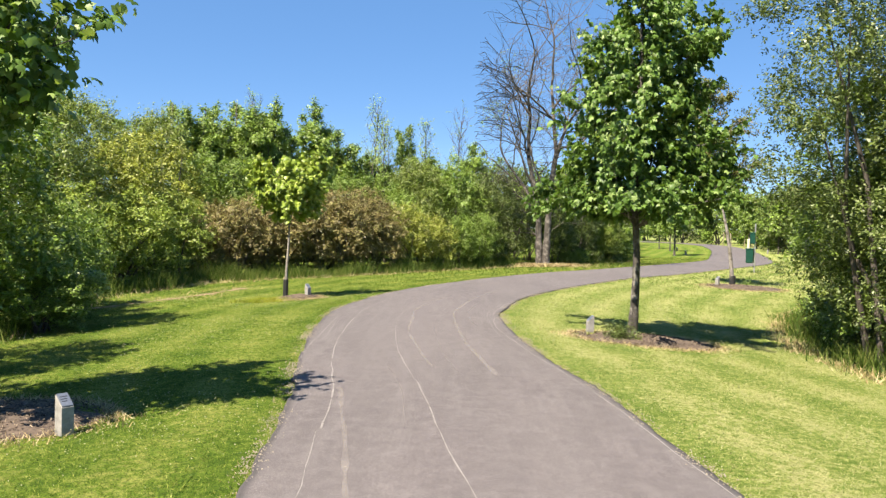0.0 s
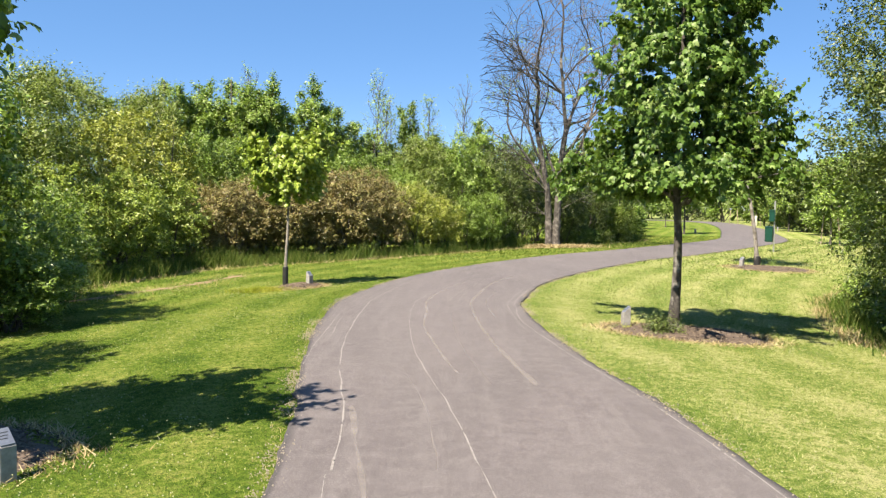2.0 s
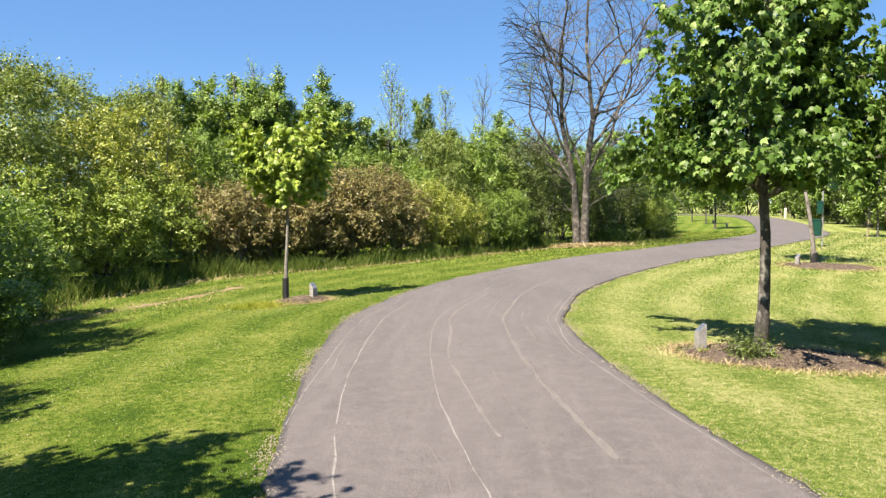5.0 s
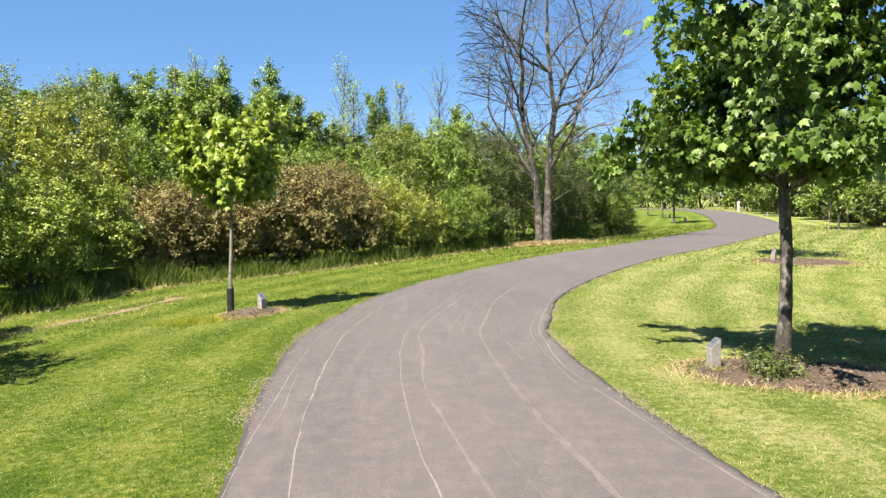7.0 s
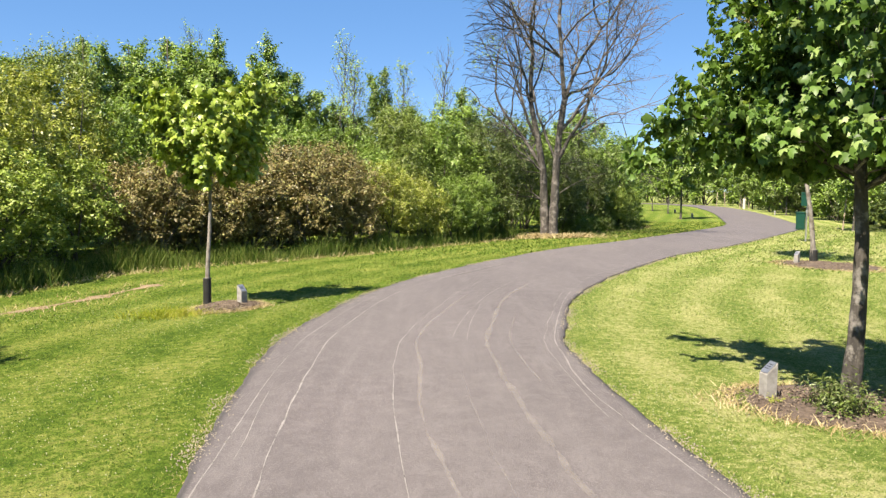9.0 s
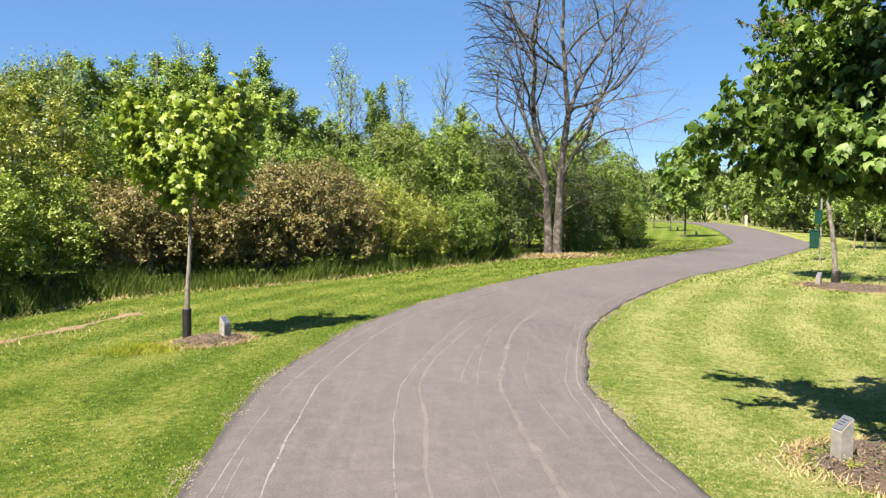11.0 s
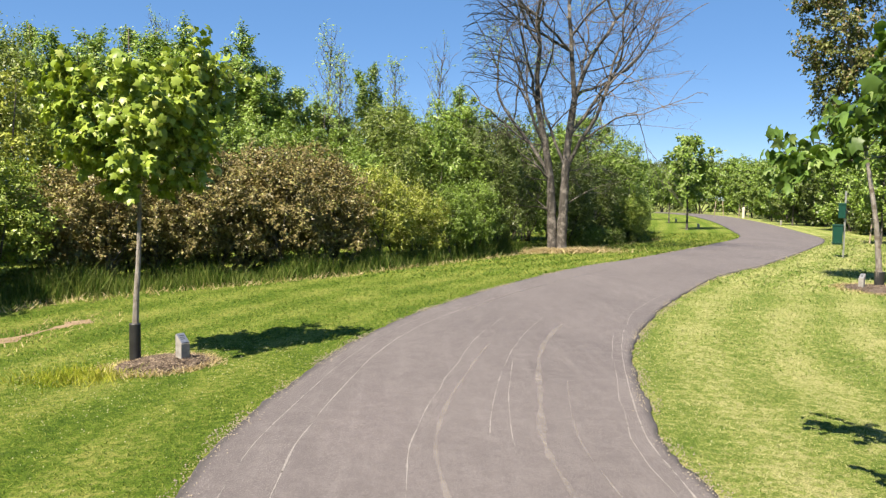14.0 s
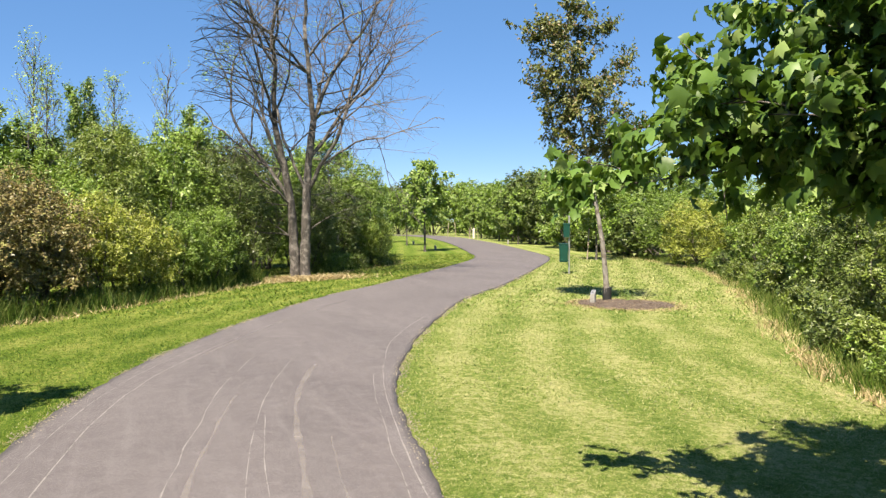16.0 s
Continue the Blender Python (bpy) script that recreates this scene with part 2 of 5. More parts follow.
GALV = plain("galvanised_steel", (0.324, 0.324, 0.317), (0.446, 0.446, 0.432), 20.0, 0.4, 0.7, 0.1)
CREAM = plain("cream_paint", (0.475, 0.446, 0.36), (0.576, 0.547, 0.461), 6.0, 0.6)
STAKE = plain("stake_wood", (0.216, 0.166, 0.115), (0.331, 0.274, 0.202), 14.0)
CLOVER = plain("clover_flower", (0.288, 0.299, 0.151), (0.38, 0.38, 0.232), 40.0, 0.8)
WHITE_BLOSSOM = plain("white_blossom", (0.302, 0.281, 0.166), (0.403, 0.374, 0.245), 20.0)

# ---- mesh helpers ----
rng = np.random.default_rng(7)


def tri_mesh(name, V, F):
    me = bpy.data.meshes.new(name)
    V, F = np.asarray(V, np.float32), np.asarray(F, np.int32)
    me.vertices.add(len(V))
    me.vertices.foreach_set("co", V.ravel())
    me.loops.add(F.size)
    me.loops.foreach_set("vertex_index", F.ravel())
    me.polygons.add(len(F))
    me.polygons.foreach_set("loop_start", np.arange(0, F.size, F.shape[1], dtype=np.int32))
    me.update(calc_edges=True)
    return me


def part(name, data, mat, parent=None, label="", smooth=False):
    """Links a mesh or a bmesh as one mesh object, under a thing or a part."""
    if isinstance(data, bmesh.types.BMesh):
        me = bpy.data.meshes.new(name)
        data.to_mesh(me)
        data.free()
    else:
        me = data
    if not me.materials:
        me.materials.append(mat)
    if smooth:
        me.polygons.foreach_set("use_smooth", [True] * len(me.polygons))
    ob = new(name, me)
    ob.parent = parent
    return tagged(ob, label)


def thing(name, m, label, category, group=""):
    ob = new(name)
    ob.matrix_basis = m
    ob.empty_display_size = 0.2
    return tagged(ob, label, category, group)


class Tubes:
    """Collects tapering tubes along lines of points."""

    def __init__(self):
        self.v, self.f = [], []

    def add(self, pts, radii, sides=6, close=True):
        pts = np.asarray(pts, float)
        start = len(self.v)
        n = len(pts)
        for i in range(n):
            d = pts[min(i + 1, n - 1)] - pts[max(i - 1, 0)]
            d = d / (np.linalg.norm(d) + 1e-9)
            a = np.cross(d, (0.31, 0.95, 0.05) if abs(d[1]) < 0.9 else (1, 0, 0))
            a /= np.linalg.norm(a) + 1e-9
            b = np.cross(d, a)
            for k in range(sides):
                w = 2 * math.pi * k / sides
                self.v.append(tuple(pts[i] + radii[i] * (math.cos(w) * a + math.sin(w) * b)))
        for i in range(n - 1):
            for k in range(sides):
                p, q = start + i * sides + k, start + i * sides + (k + 1) % sides
                self.f.append((p, q, q + sides, p + sides))
        if close:
            self.f.append(tuple(range(start + (n - 1) * sides, start + n * sides)))

    def mesh(self, name):
        me = bpy.data.meshes.new(name)
        me.from_pydata(self.v, [], self.f)
        return me


SIMPLE_V = np.array([(0, 0, 0), (.27, .45, .07), (0, 1, -.06), (-.27, .45, .07)])
SIMPLE_F = np.array([(0, 1, 2), (0, 2, 3)])
SMALL_V = np.array([(-.27, .16, .03), (.27, .30, .03), (.02, 1, -.05)])
SMALL_F = np.array([(0, 1, 2)])
NARROW_V = SIMPLE_V * (0.55, 1, 1)
MAPLE_V = np.array([(0, .36, .07), (0, 0, 0), (.38, .04, -.08), (.34, .27, .02), (.50, .58, -.16), (.25, .62, .02), (0, 1, -.24),
                    (-.25, .62, .02), (-.50, .58, -.16), (-.34, .27, .02), (-.38, .04, -.08)])
MAPLE_F = np.array([(0, i, i % 10 + 1) for i in range(1, 11)])


def unit(a):
    return a / (np.linalg.norm(a, axis=-1, keepdims=True) + 1e-9)


def leaf_frames(pos, tip, up, size):
    """Side, tip and normal of each leaf."""
    tip = unit(tip)
    side = unit(np.cross(tip, up))
    return side, tip, np.cross(side, tip)


def leaf_mesh(name, shape, faces, pos, tip, up, size):
    side, tip, nor = leaf_frames(pos, tip, up, size)
    s = size[:, None, None]
    V = pos[:, None] + s * (shape[None, :, 0:1] * side[:, None] + shape[None, :, 1:2] * tip[:, None] + shape[None, :, 2:3] * nor[:, None])
    F = faces[None] + (np.arange(len(pos)) * len(shape))[:, None, None]
    return tri_mesh(name, V.reshape(-1, 3), F.reshape(-1, 3))


def shoots_to_leaves(r, base, way, length, count, size, face, droop=0.3, stray=0.4):
    """Leaves set along short shoots, facing mostly the way of face: place, tip direction, facing and size of each."""
    n = len(base)
    u = (np.arange(count)[None] + r.random((n, count))) / count
    pos = base[:, None] + way[:, None] * (length[:, None] * u)[..., None] + r.normal(0, 0.15 * size, (n, count, 3))
    nor = unit(face[:, None] + r.normal(size=(n, count, 3)) * stray)
    tip = way[:, None] * 0.5 + unit(r.normal(size=(n, count, 3))) * 0.9 + np.array((0, 0, -droop))
    tip = tip - nor * (tip * nor).sum(-1, keepdims=True)
    sz = size * (0.65 + 0.6 * r.random((n, count)))
    return pos.reshape(-1, 3), tip.reshape(-1, 3), nor.reshape(-1, 3), sz.reshape(-1)


# ---- the line of the path and the lie of the land ----
LINE = [(2.2, -12), (1.5, -5), (0.85, 0), (.37, 4.6), (.13, 7), (-.2, 9), (-.4, 10.8), (-.50, 12.5), (-.46, 14), (.12, 16.9), (1.0, 19.3),
        (2.35, 22.1), (4.1, 25.2), (6.5, 28.5), (10.6, 34.8), (13.8, 40.2), (16, 46.2), (20.7, 61), (24.3, 74), (27, 86), (27, 98), (20, 110), (5, 118)]


def spline(P, n=20):
    P = [np.array(p, float) for p in P]
    out = []
    for i in range(len(P) - 1):
        a, b, c, d = P[max(i - 1, 0)], P[i], P[i + 1], P[min(i + 2, len(P) - 1)]
        for k in range(n):
            u = k / n
            out.append(0.5 * (2 * b + (c - a) * u + (2 * a - 5 * b + 4 * c - d) * u * u + (3 * b - a - 3 * c + d) * u ** 3))
    return np.array(out + [P[-1]])


CL = spline(LINE)
CS = np.concatenate([[0], np.cumsum(np.linalg.norm(np.diff(CL, axis=0), axis=1))])
CT = unit(np.gradient(CL, axis=0))
_mono = CL[:, 1] < 97
_slope = np.gradient(CL[_mono, 0], CL[_mono, 1])


def on_path(s, off):
    """The place off metres to the right of the path's middle, s metres along it."""
    x, y = np.interp(s, CS, CL[:, 0]), np.interp(s, CS, CL[:, 1])
    tx, ty = np.interp(s, CS, CT[:, 0]), np.interp(s, CS, CT[:, 1])
    return np.stack([x + ty * off, y - tx * off], -1)


def aside(x, y):
    """Metres to the right of the path's middle."""
    xc = np.interp(y, CL[_mono, 1], CL[_mono, 0])
    k = np.interp(y, CL[_mono, 1], _slope)
    return (x - xc) / np.sqrt(1 + k * k)


def half_width(y):
    return np.interp(y, [0, 14, 20, 28, 45], [1.34, 1.35, 1.42, 1.5, 1.6])


def lie(x, y):
    """Height of the ground."""
    d = np.abs(aside(x, y)) - 1.7
    d = np.clip(d, 0, 5.0)
    return -0.065 * d * np.interp(y, [15, 24], [1, 0.4]) + 0.012 * np.sin(x * 2.1) * np.sin(y * 1.7) * np.clip(d, 0, 1)


def gz(x, y):
    return float(lie(np.float64(x), np.float64(y)))


# ---- ground and path ----


def ease_axis(lo, hi, step, far):
    mid = np.arange(lo, hi + step / 2, step)
    out = np.array([step * 1.35 ** i for i in range(1, 40)]).cumsum()
    out = out[out < far]
    return np.concatenate([(lo - out)[::-1], mid, hi + out])


def build_ground():
    xs, ys = ease_axis(-10, 18, 0.25, 2600), ease_axis(-3, 46, 0.25, 2600)
    X, Y = np.meshgrid(xs, ys)
    Z = lie(X, Y)
    nx, ny = len(xs), len(ys)
    i, j = np.meshgrid(np.arange(nx - 1), np.arange(ny - 1))
    a = (j * nx + i).ravel()
    me = tri_mesh("ground", np.stack([X, Y, Z], -1).reshape(-1, 3), np.stack([a, a + 1, a + nx + 1, a + nx], -1))
    at = me.attributes.new("mow", 'FLOAT', 'POINT')
    at.data.foreach_set("value", aside(X, Y).ravel().astype(np.float32))
    tagged(part("ground", me, SOIL, smooth=True), "mown green lawn with yellowish patches, sloping gently from the path", "lawn", kind="structure")


def build_path():
    s = np.arange(0, CS[-1], 0.12)
    r = np.random.default_rng(3)
    cols = np.array([-1, -1, -0.985, -0.955, -0.4, 0, 0.4, 0.955, 0.985, 1, 1])
    y = np.interp(s, CS, CL[:, 1])
    hw = half_width(y)
    jl, jr = r.normal(0, 0.009, len(s)), r.normal(0, 0.009, len(s))
    jl += 0.010 * np.interp(s, np.arange(0, 300, 0.5), r.normal(size=600))
    jr += 0.010 * np.interp(s, np.arange(0, 300, 0.5), r.normal(size=600))
    V, M = [], []
    for k, c in enumerate(cols):
        off = c * hw + (jl if c < -0.98 else jr if c > 0.98 else 0)
        xy = on_path(s, off)
        z = np.full(len(s), -0.06) if k in (0, 10) else 0.022 + 0.012 * (1 - c * c) * np.ones(len(s))
        V.append(np.concatenate([xy, z[:, None]], 1))
        M.append(np.full(len(s), 1.0 if abs(c) > 0.98 else 0.0))
    V = np.stack(V, 1)
    n, m = V.shape[:2]
    i, j = np.meshgrid(np.arange(m - 1), np.arange(n - 1))
    a = (j * m + i).ravel()
    me = tri_mesh("path", V.reshape(-1, 3), np.stack([a, a + 1, a + m + 1, a + m], -1))
    at = me.attributes.new("margin", 'FLOAT', 'POINT')
    at.data.foreach_set("value", np.stack(M, 1).ravel().astype(np.float32))
    return tagged(part("path", me, ASPHALT), "winding worn grey asphalt footpath with pale scratches", "path", kind="structure")


def scratch(knots, width, mat, seed, parent):
    """A pale scratch along the path, broken and uneven."""
    r = np.random.default_rng(seed)
    k = np.array(knots)
    s = np.arange(k[0, 0], k[-1, 0], 0.05)
    c = spline([tuple(q) for q in k], 12)
    off = np.interp(s, c[:, 0], c[:, 1]) + np.interp(s, np.arange(0, 200, 0.35), r.normal(0, 0.006, 572))
    w = width * np.clip(0.75 + 0.3 * np.interp(s, np.arange(0, 200, 0.2), r.normal(size=1000)), 0.1, 1.2)
    w *= 0.62 if width < 0.03 else 1.0
    hw = half_width(np.interp(s, CS, CL[:, 1]))
    V, F = [], []
    for q in (-1, 1):
        o = off + q * w / 2
        V.append(np.concatenate([on_path(s, o), (0.0232 + 0.012 * (1 - (o / hw) ** 2))[:, None]], 1))
    V = np.concatenate(V)
    n = len(s)
    i = np.arange(n - 1)
    i = i[w[:-1] > 0.15 * width]
    me = tri_mesh("scratch", V, np.stack([i, i + 1, i + 1 + n, i + n][::-1], -1))
    part("scratch", me, mat, parent)


build_ground()
PATH_OB = build_path()
for i, (knots, w, mat) in enumerate([
        ([(18, -1.02), (19.5, -1.0), (22, -.97), (24.3, -.9), (26, -.88), (28.7, -1.0), (32, -.96), (36, -.8)], .020, SCRATCH),
        ([(21, -1.32), (23.3, -1.2), (26, -1.13), (29, -1.2), (33, -1.15)], .012, SCRATCH),
        ([(22.4, -1.14), (22.9, -1.12), (23.8, -1.12)], .010, SCRATCH),
        ([(13, .1), (15, -.02), (16.7, -.12), (18.2, -.22), (20.7, -.26), (24, -.25), (26.2, -.19), (28, -.18), (31, -.27)], .014, SCRATCH),
        ([(20, .56), (21, .58), (23.7, .6), (26.4, .6), (28.5, .52), (30.5, .5)], .055, FAINT),
        ([(13, 1.3), (15, 1.32), (18.6, 1.27), (21.4, 1.25), (23.9, 1.17), (25.5, 1.25), (29, 1.28), (30.6, 1.22), (32.2, 1.13), (35, 1.2)], .016, SCRATCH),
        ([(23, 1.10), (24.5, 1.12), (26.0, 1.16), (28, 1.2), (30, 1.15)], .010, SCRATCH),
        ([(25.6, .42), (26.5, .38), (28.4, .28)], .012, SCRATCH),
        ([(25.8, .27), (26.5, .26), (29.5, .23), (31, .17)], .012, SCRATCH),
        ([(13, -.7), (15, -.75), (16.9, -.8), (18.5, -.9), (19.5, -.95)], .045, FAINT),
        ([(20.5, .0), (22, -.04), (23.2, -.08), (24.5, -.03), (26, -.06), (29, -.02)], .032, FAINT),
        ([(18, -.45), (19.6, -.42), (20.5, -.44)], .012, FAINT),
        ([(16.5, -1.05), (17.4, -1.04), (18, -1.05)], .012, SCRATCH),
        ([(20, .2), (22.5, .25), (24.5, .3)], .010, FAINT),
        ([(31, -.9), (34, -.86), (38, -.7)], .03, FAINT),
        ([(24, .85), (26, .82), (27.5, .8)], .02, FAINT)]):
    scratch(knots, w, mat, 40 + i, PATH_OB)

# ---- trees and shrubs ----


def bent_line(r, a, b, n, wobble):
    u = np.linspace(0, 1, n)[:, None]
    p = np.asarray(a)[None] * (1 - u) + np.asarray(b)[None] * u
    k = r.normal(0, wobble, (n, 3)) * np.sin(u * math.pi)
    return p + k


def tree(name, seed, H, r0, base, envelope, primaries, rise, twigs, shoots, leaves, size, leaf, bark, label, category,
         shape=(MAPLE_V, MAPLE_F), lean=(0, 0), extra=(), shoot_len=0.28, droop=0.35, loose=0, loose_side=None, guard=0.0, group="", trim=0.0, foot=0.0):
    """A leafy tree: trunk, branches, twigs with leaves. envelope: (share of the crown's height, radius) pairs."""
    r = np.random.default_rng(seed)
    ob = thing(name, Matrix(), label, category, group)
    zs = np.linspace(0, H * 0.97, 14)
    bend = np.interp(zs, np.linspace(0, H, 6), r.normal(0, 0.02 * H / 5, 6))
    bend2 = np.interp(zs, np.linspace(0, H, 6), r.normal(0, 0.02 * H / 5, 6))
    g = (zs / H) ** 1.3
    axis = np.stack([bend * (zs > 0.3) + lean[0] * g, bend2 * (zs > 0.3) + lean[1] * g, zs], 1)
    rad = r0 * (1 - 0.86 * (zs / H) ** 0.9)
    rad[0] *= 1.35
    t = Tubes()
    fine = np.interp(np.linspace(0, H * 0.97, 40), zs, np.arange(14))
    ax = np.stack([np.interp(fine, np.arange(14), axis[:, k]) for k in range(3)], 1)
    t.add(ax, np.interp(fine, np.arange(14), rad) * (1 + r.normal(0, 0.03, 40)), 10)
    part("trunk", t.mesh("trunk"), bark, ob, smooth=True)
    ez, er = zip(*envelope)
    sb, sw = [], []
    ends = []
    for i in range(primaries):
        f = (i + 0.5) / primaries
        z = base + (H - base) * f ** 1.15 * 0.93
        az = i * 2.39996 + r.normal(0, 0.35)
        reach = float(np.interp(f, ez, er)) * (0.6 + 0.55 * r.random())
        reach *= 1 - trim * max(0.0, math.cos(az - 1.85))
        up = reach * rise * (0.7 + 0.6 * r.random()) * (0.5 + 0.9 * f)
        a = np.array([np.interp(z, zs, axis[:, k]) for k in range(3)])
        b = a + np.array((math.cos(az) * reach, math.sin(az) * reach, min(up, H * 1.03 - z)))
        ends.append((a, b))
    ends += [(np.array([np.interp(z, zs, axis[:, k]) for k in range(3)]), np.array(e, float)) for z, e in extra]
    for a, b in ends:
        L = np.linalg.norm(b - a)
        br = Tubes()
        line = bent_line(r, a, b, 7, 0.035 * L)
        line[:, 2] += 0.08 * L * np.sin(np.linspace(0, math.pi, 7))
        br.add(line, np.linspace(max(0.006, r0 * 0.30 * min(1, L / (0.3 * H))), 0.003, 7), 5)
        for k in range(max(2, int(twigs * L))):
            u = 0.22 + 0.78 * r.random()
            p = np.array([np.interp(u * 6, np.arange(7), line[:, c]) for c in range(3)])
            d = unit(unit(b - a) * 0.7 + r.normal(0, 0.55, 3) + np.array((0, 0, 0.12)))
            l = (0.16 + 0.22 * r.random()) * max(0.5, min(1.2, L))
            q = p + d * l
            br.add([p, (p + q) / 2 + r.normal(0, 0.02, 3), q], [0.005, 0.004, 0.002], 3)
            for _ in range(shoots):
                sb.append(p + (q - p) * r.random())
                sw.append(unit(d + r.normal(0, 0.6, 3)))
        sb.append(b)
        sw.append(unit(b - a))
        part("branch", br.mesh("branch"), bark, ob, smooth=True)
    sb, sw = np.array(sb), np.array(sw)
    mid = np.stack([np.interp(sb[:, 2], zs, axis[:, 0]), np.interp(sb[:, 2], zs, axis[:, 1]), sb[:, 2]], 1)
    face = unit(sb - mid) * 0.75 + np.array((0, 0, 0.5))
    pos, tip, up, sz = shoots_to_leaves(r, sb, sw, shoot_len * (0.5 + r.random(len(sb))), leaves, size, face, droop, 0.62)
    keep = pos[:, 2] > foot
    pos, tip, up, sz = pos[keep], tip[keep], up[keep], sz[keep]
    if loose:
        side = pos @ np.array((*loose_side, 0.0))
        pick = np.argsort(-side)[:loose * 3:3]
        one = leaf_mesh("leaf", shape[0], shape[1], np.zeros((1, 3)), np.array([(0, 1.0, 0)]), np.array([(0, 0, 1.0)]), np.ones(1))
        one.materials.append(LEAF[leaf])
        s_, t_, n_ = leaf_frames(pos[pick], tip[pick], up[pick], sz[pick])
        for k in range(len(pick)):
            lf = new("leaf", one)
            lf.parent = ob
            m = Matrix((s_[k], t_[k], n_[k])).transposed().to_4x4()
            lf.matrix_basis = Matrix.Translation(pos[pick[k]]) @ m @ Matrix.Scale(float(sz[pick[k]]), 4)
        keep = np.ones(len(pos), bool)
        keep[pick] = False
        pos, tip, up, sz = pos[keep], tip[keep], up[keep], sz[keep]
    tagged(part("crown", leaf_mesh("crown", shape[0], shape[1], pos, tip, up, sz), LEAF[leaf], ob), kind="stuff")
    if guard:
        gt = Tubes()
        gz_ = np.linspace(0.0, guard, 31)
        gt.add([(axis[0][0], axis[0][1], z) for z in gz_], r0 * 1.45 + 0.004 * (np.arange(31) % 2), 14)
        part("trunk_guard", gt.mesh("trunk_guard"), GUARD, ob, "black corrugated plastic trunk guard", True)
    return ob


def shrub(name, seed, H, R, n, leaves, size, leaf, label, category, shape=(SMALL_V, SMALL_F), lobes=24, low=0.1, shoot_len=0.2, tall=False, lump=(0.26, 0.42), group=""):
    """A bushy shrub: stems from the ground into many rounded leafy lobes."""
    r = np.random.default_rng(seed)
    ob = thing(name, Matrix(), label, category, group)
    cen, rad = [], []
    for i in range(lobes):
        f = (i + 0.5) / lobes
        w = math.sqrt(max(0.04, 1 - ((f - 0.47) / (0.62 if not tall else 0.75)) ** 2)) * (1.0 if not tall else 1.05 - 0.45 * f)
        k = R * (lump[0] + (lump[1] - lump[0]) * r.random()) * (0.75 + 0.3 * w)
        q = max(0.0, R * w - k) * (0.55 + 0.5 * r.random())
        az = i * 2.39996 + r.normal(0, 0.4)
        cen.append((math.cos(az) * q, math.sin(az) * q, H * low + k * 0.7 + (H * (1 - low) - 1.7 * k) * f + r.normal(0, 0.03 * H)))
        rad.append(k)
    cen, rad = np.array(cen), np.array(rad)
    for c in cen[r.permutation(lobes)[:6]]:
        st = Tubes()
        a = r.normal(0, R * 0.12, 3)
        a[2] = -0.05
        m_ = (a + c) / 2 + r.normal(0, 0.08 * R, 3)
        st.add([a, m_, c, c + (0, 0, rad[0] * 0.6)], [0.016 * R + 0.012, 0.012 * R + 0.008, 0.008, 0.004], 5)
        part("stem", st.mesh("stem"), TWIG_BARK, ob, smooth=True)
    # tufts on the upper and outer side of every lobe, with shaded hollows between them
    per = 11
    out = unit(cen * (1, 1, 0) + 1e-6)
    td = unit(r.normal(size=(lobes, per, 3)) + out[:, None] * 0.5 + np.array((0, 0, 0.55)))
    tc = cen[:, None] + td * (rad[:, None] * (0.72 + 0.34 * r.random((lobes, per))))[..., None]
    tr = rad[:, None] * (0.20 + 0.16 * r.random((lobes, per)))
    tc, td, tr = tc.reshape(-1, 3), td.reshape(-1, 3), tr.reshape(-1)
    which = r.choice(len(tc), n, p=tr ** 1.6 / (tr ** 1.6).sum())
    d = td[which]
    q = unit(r.normal(size=(n, 3)) + np.array((0, 0, 0.35)))
    p = tc[which] + q * (tr[which] * (0.55 + 0.5 * r.random(n)))[:, None] * np.array((1, 1, 0.75))
    inner = r.random(n) < 0.13
    lobe = which // per
    p[inner] = cen[lobe[inner]] + r.normal(size=(int(inner.sum()), 3)) * (rad[lobe[inner]] * 0.38)[:, None]
    ok = p[:, 2] > H * low * 0.5
    p, d, q = p[ok], d[ok], q[ok]
    way = unit(q * 0.6 + d * 0.3 + np.array((0, 0, 0.7)) + r.normal(0, 0.35, p.shape))
    L = 0.72 * shoot_len * (0.4 + r.random(len(p)) ** 3 * 1.3)
    pos, tip, up, sz = shoots_to_leaves(r, p, way, L, leaves, size, q * 0.6 + d * 0.3 + np.array((0, 0, 0.5)), 0.25, 0.5)
    tagged(part("foliage", leaf_mesh("foliage", shape[0], shape[1], pos, tip, up, sz), LEAF[leaf], ob), kind="stuff")
    return ob


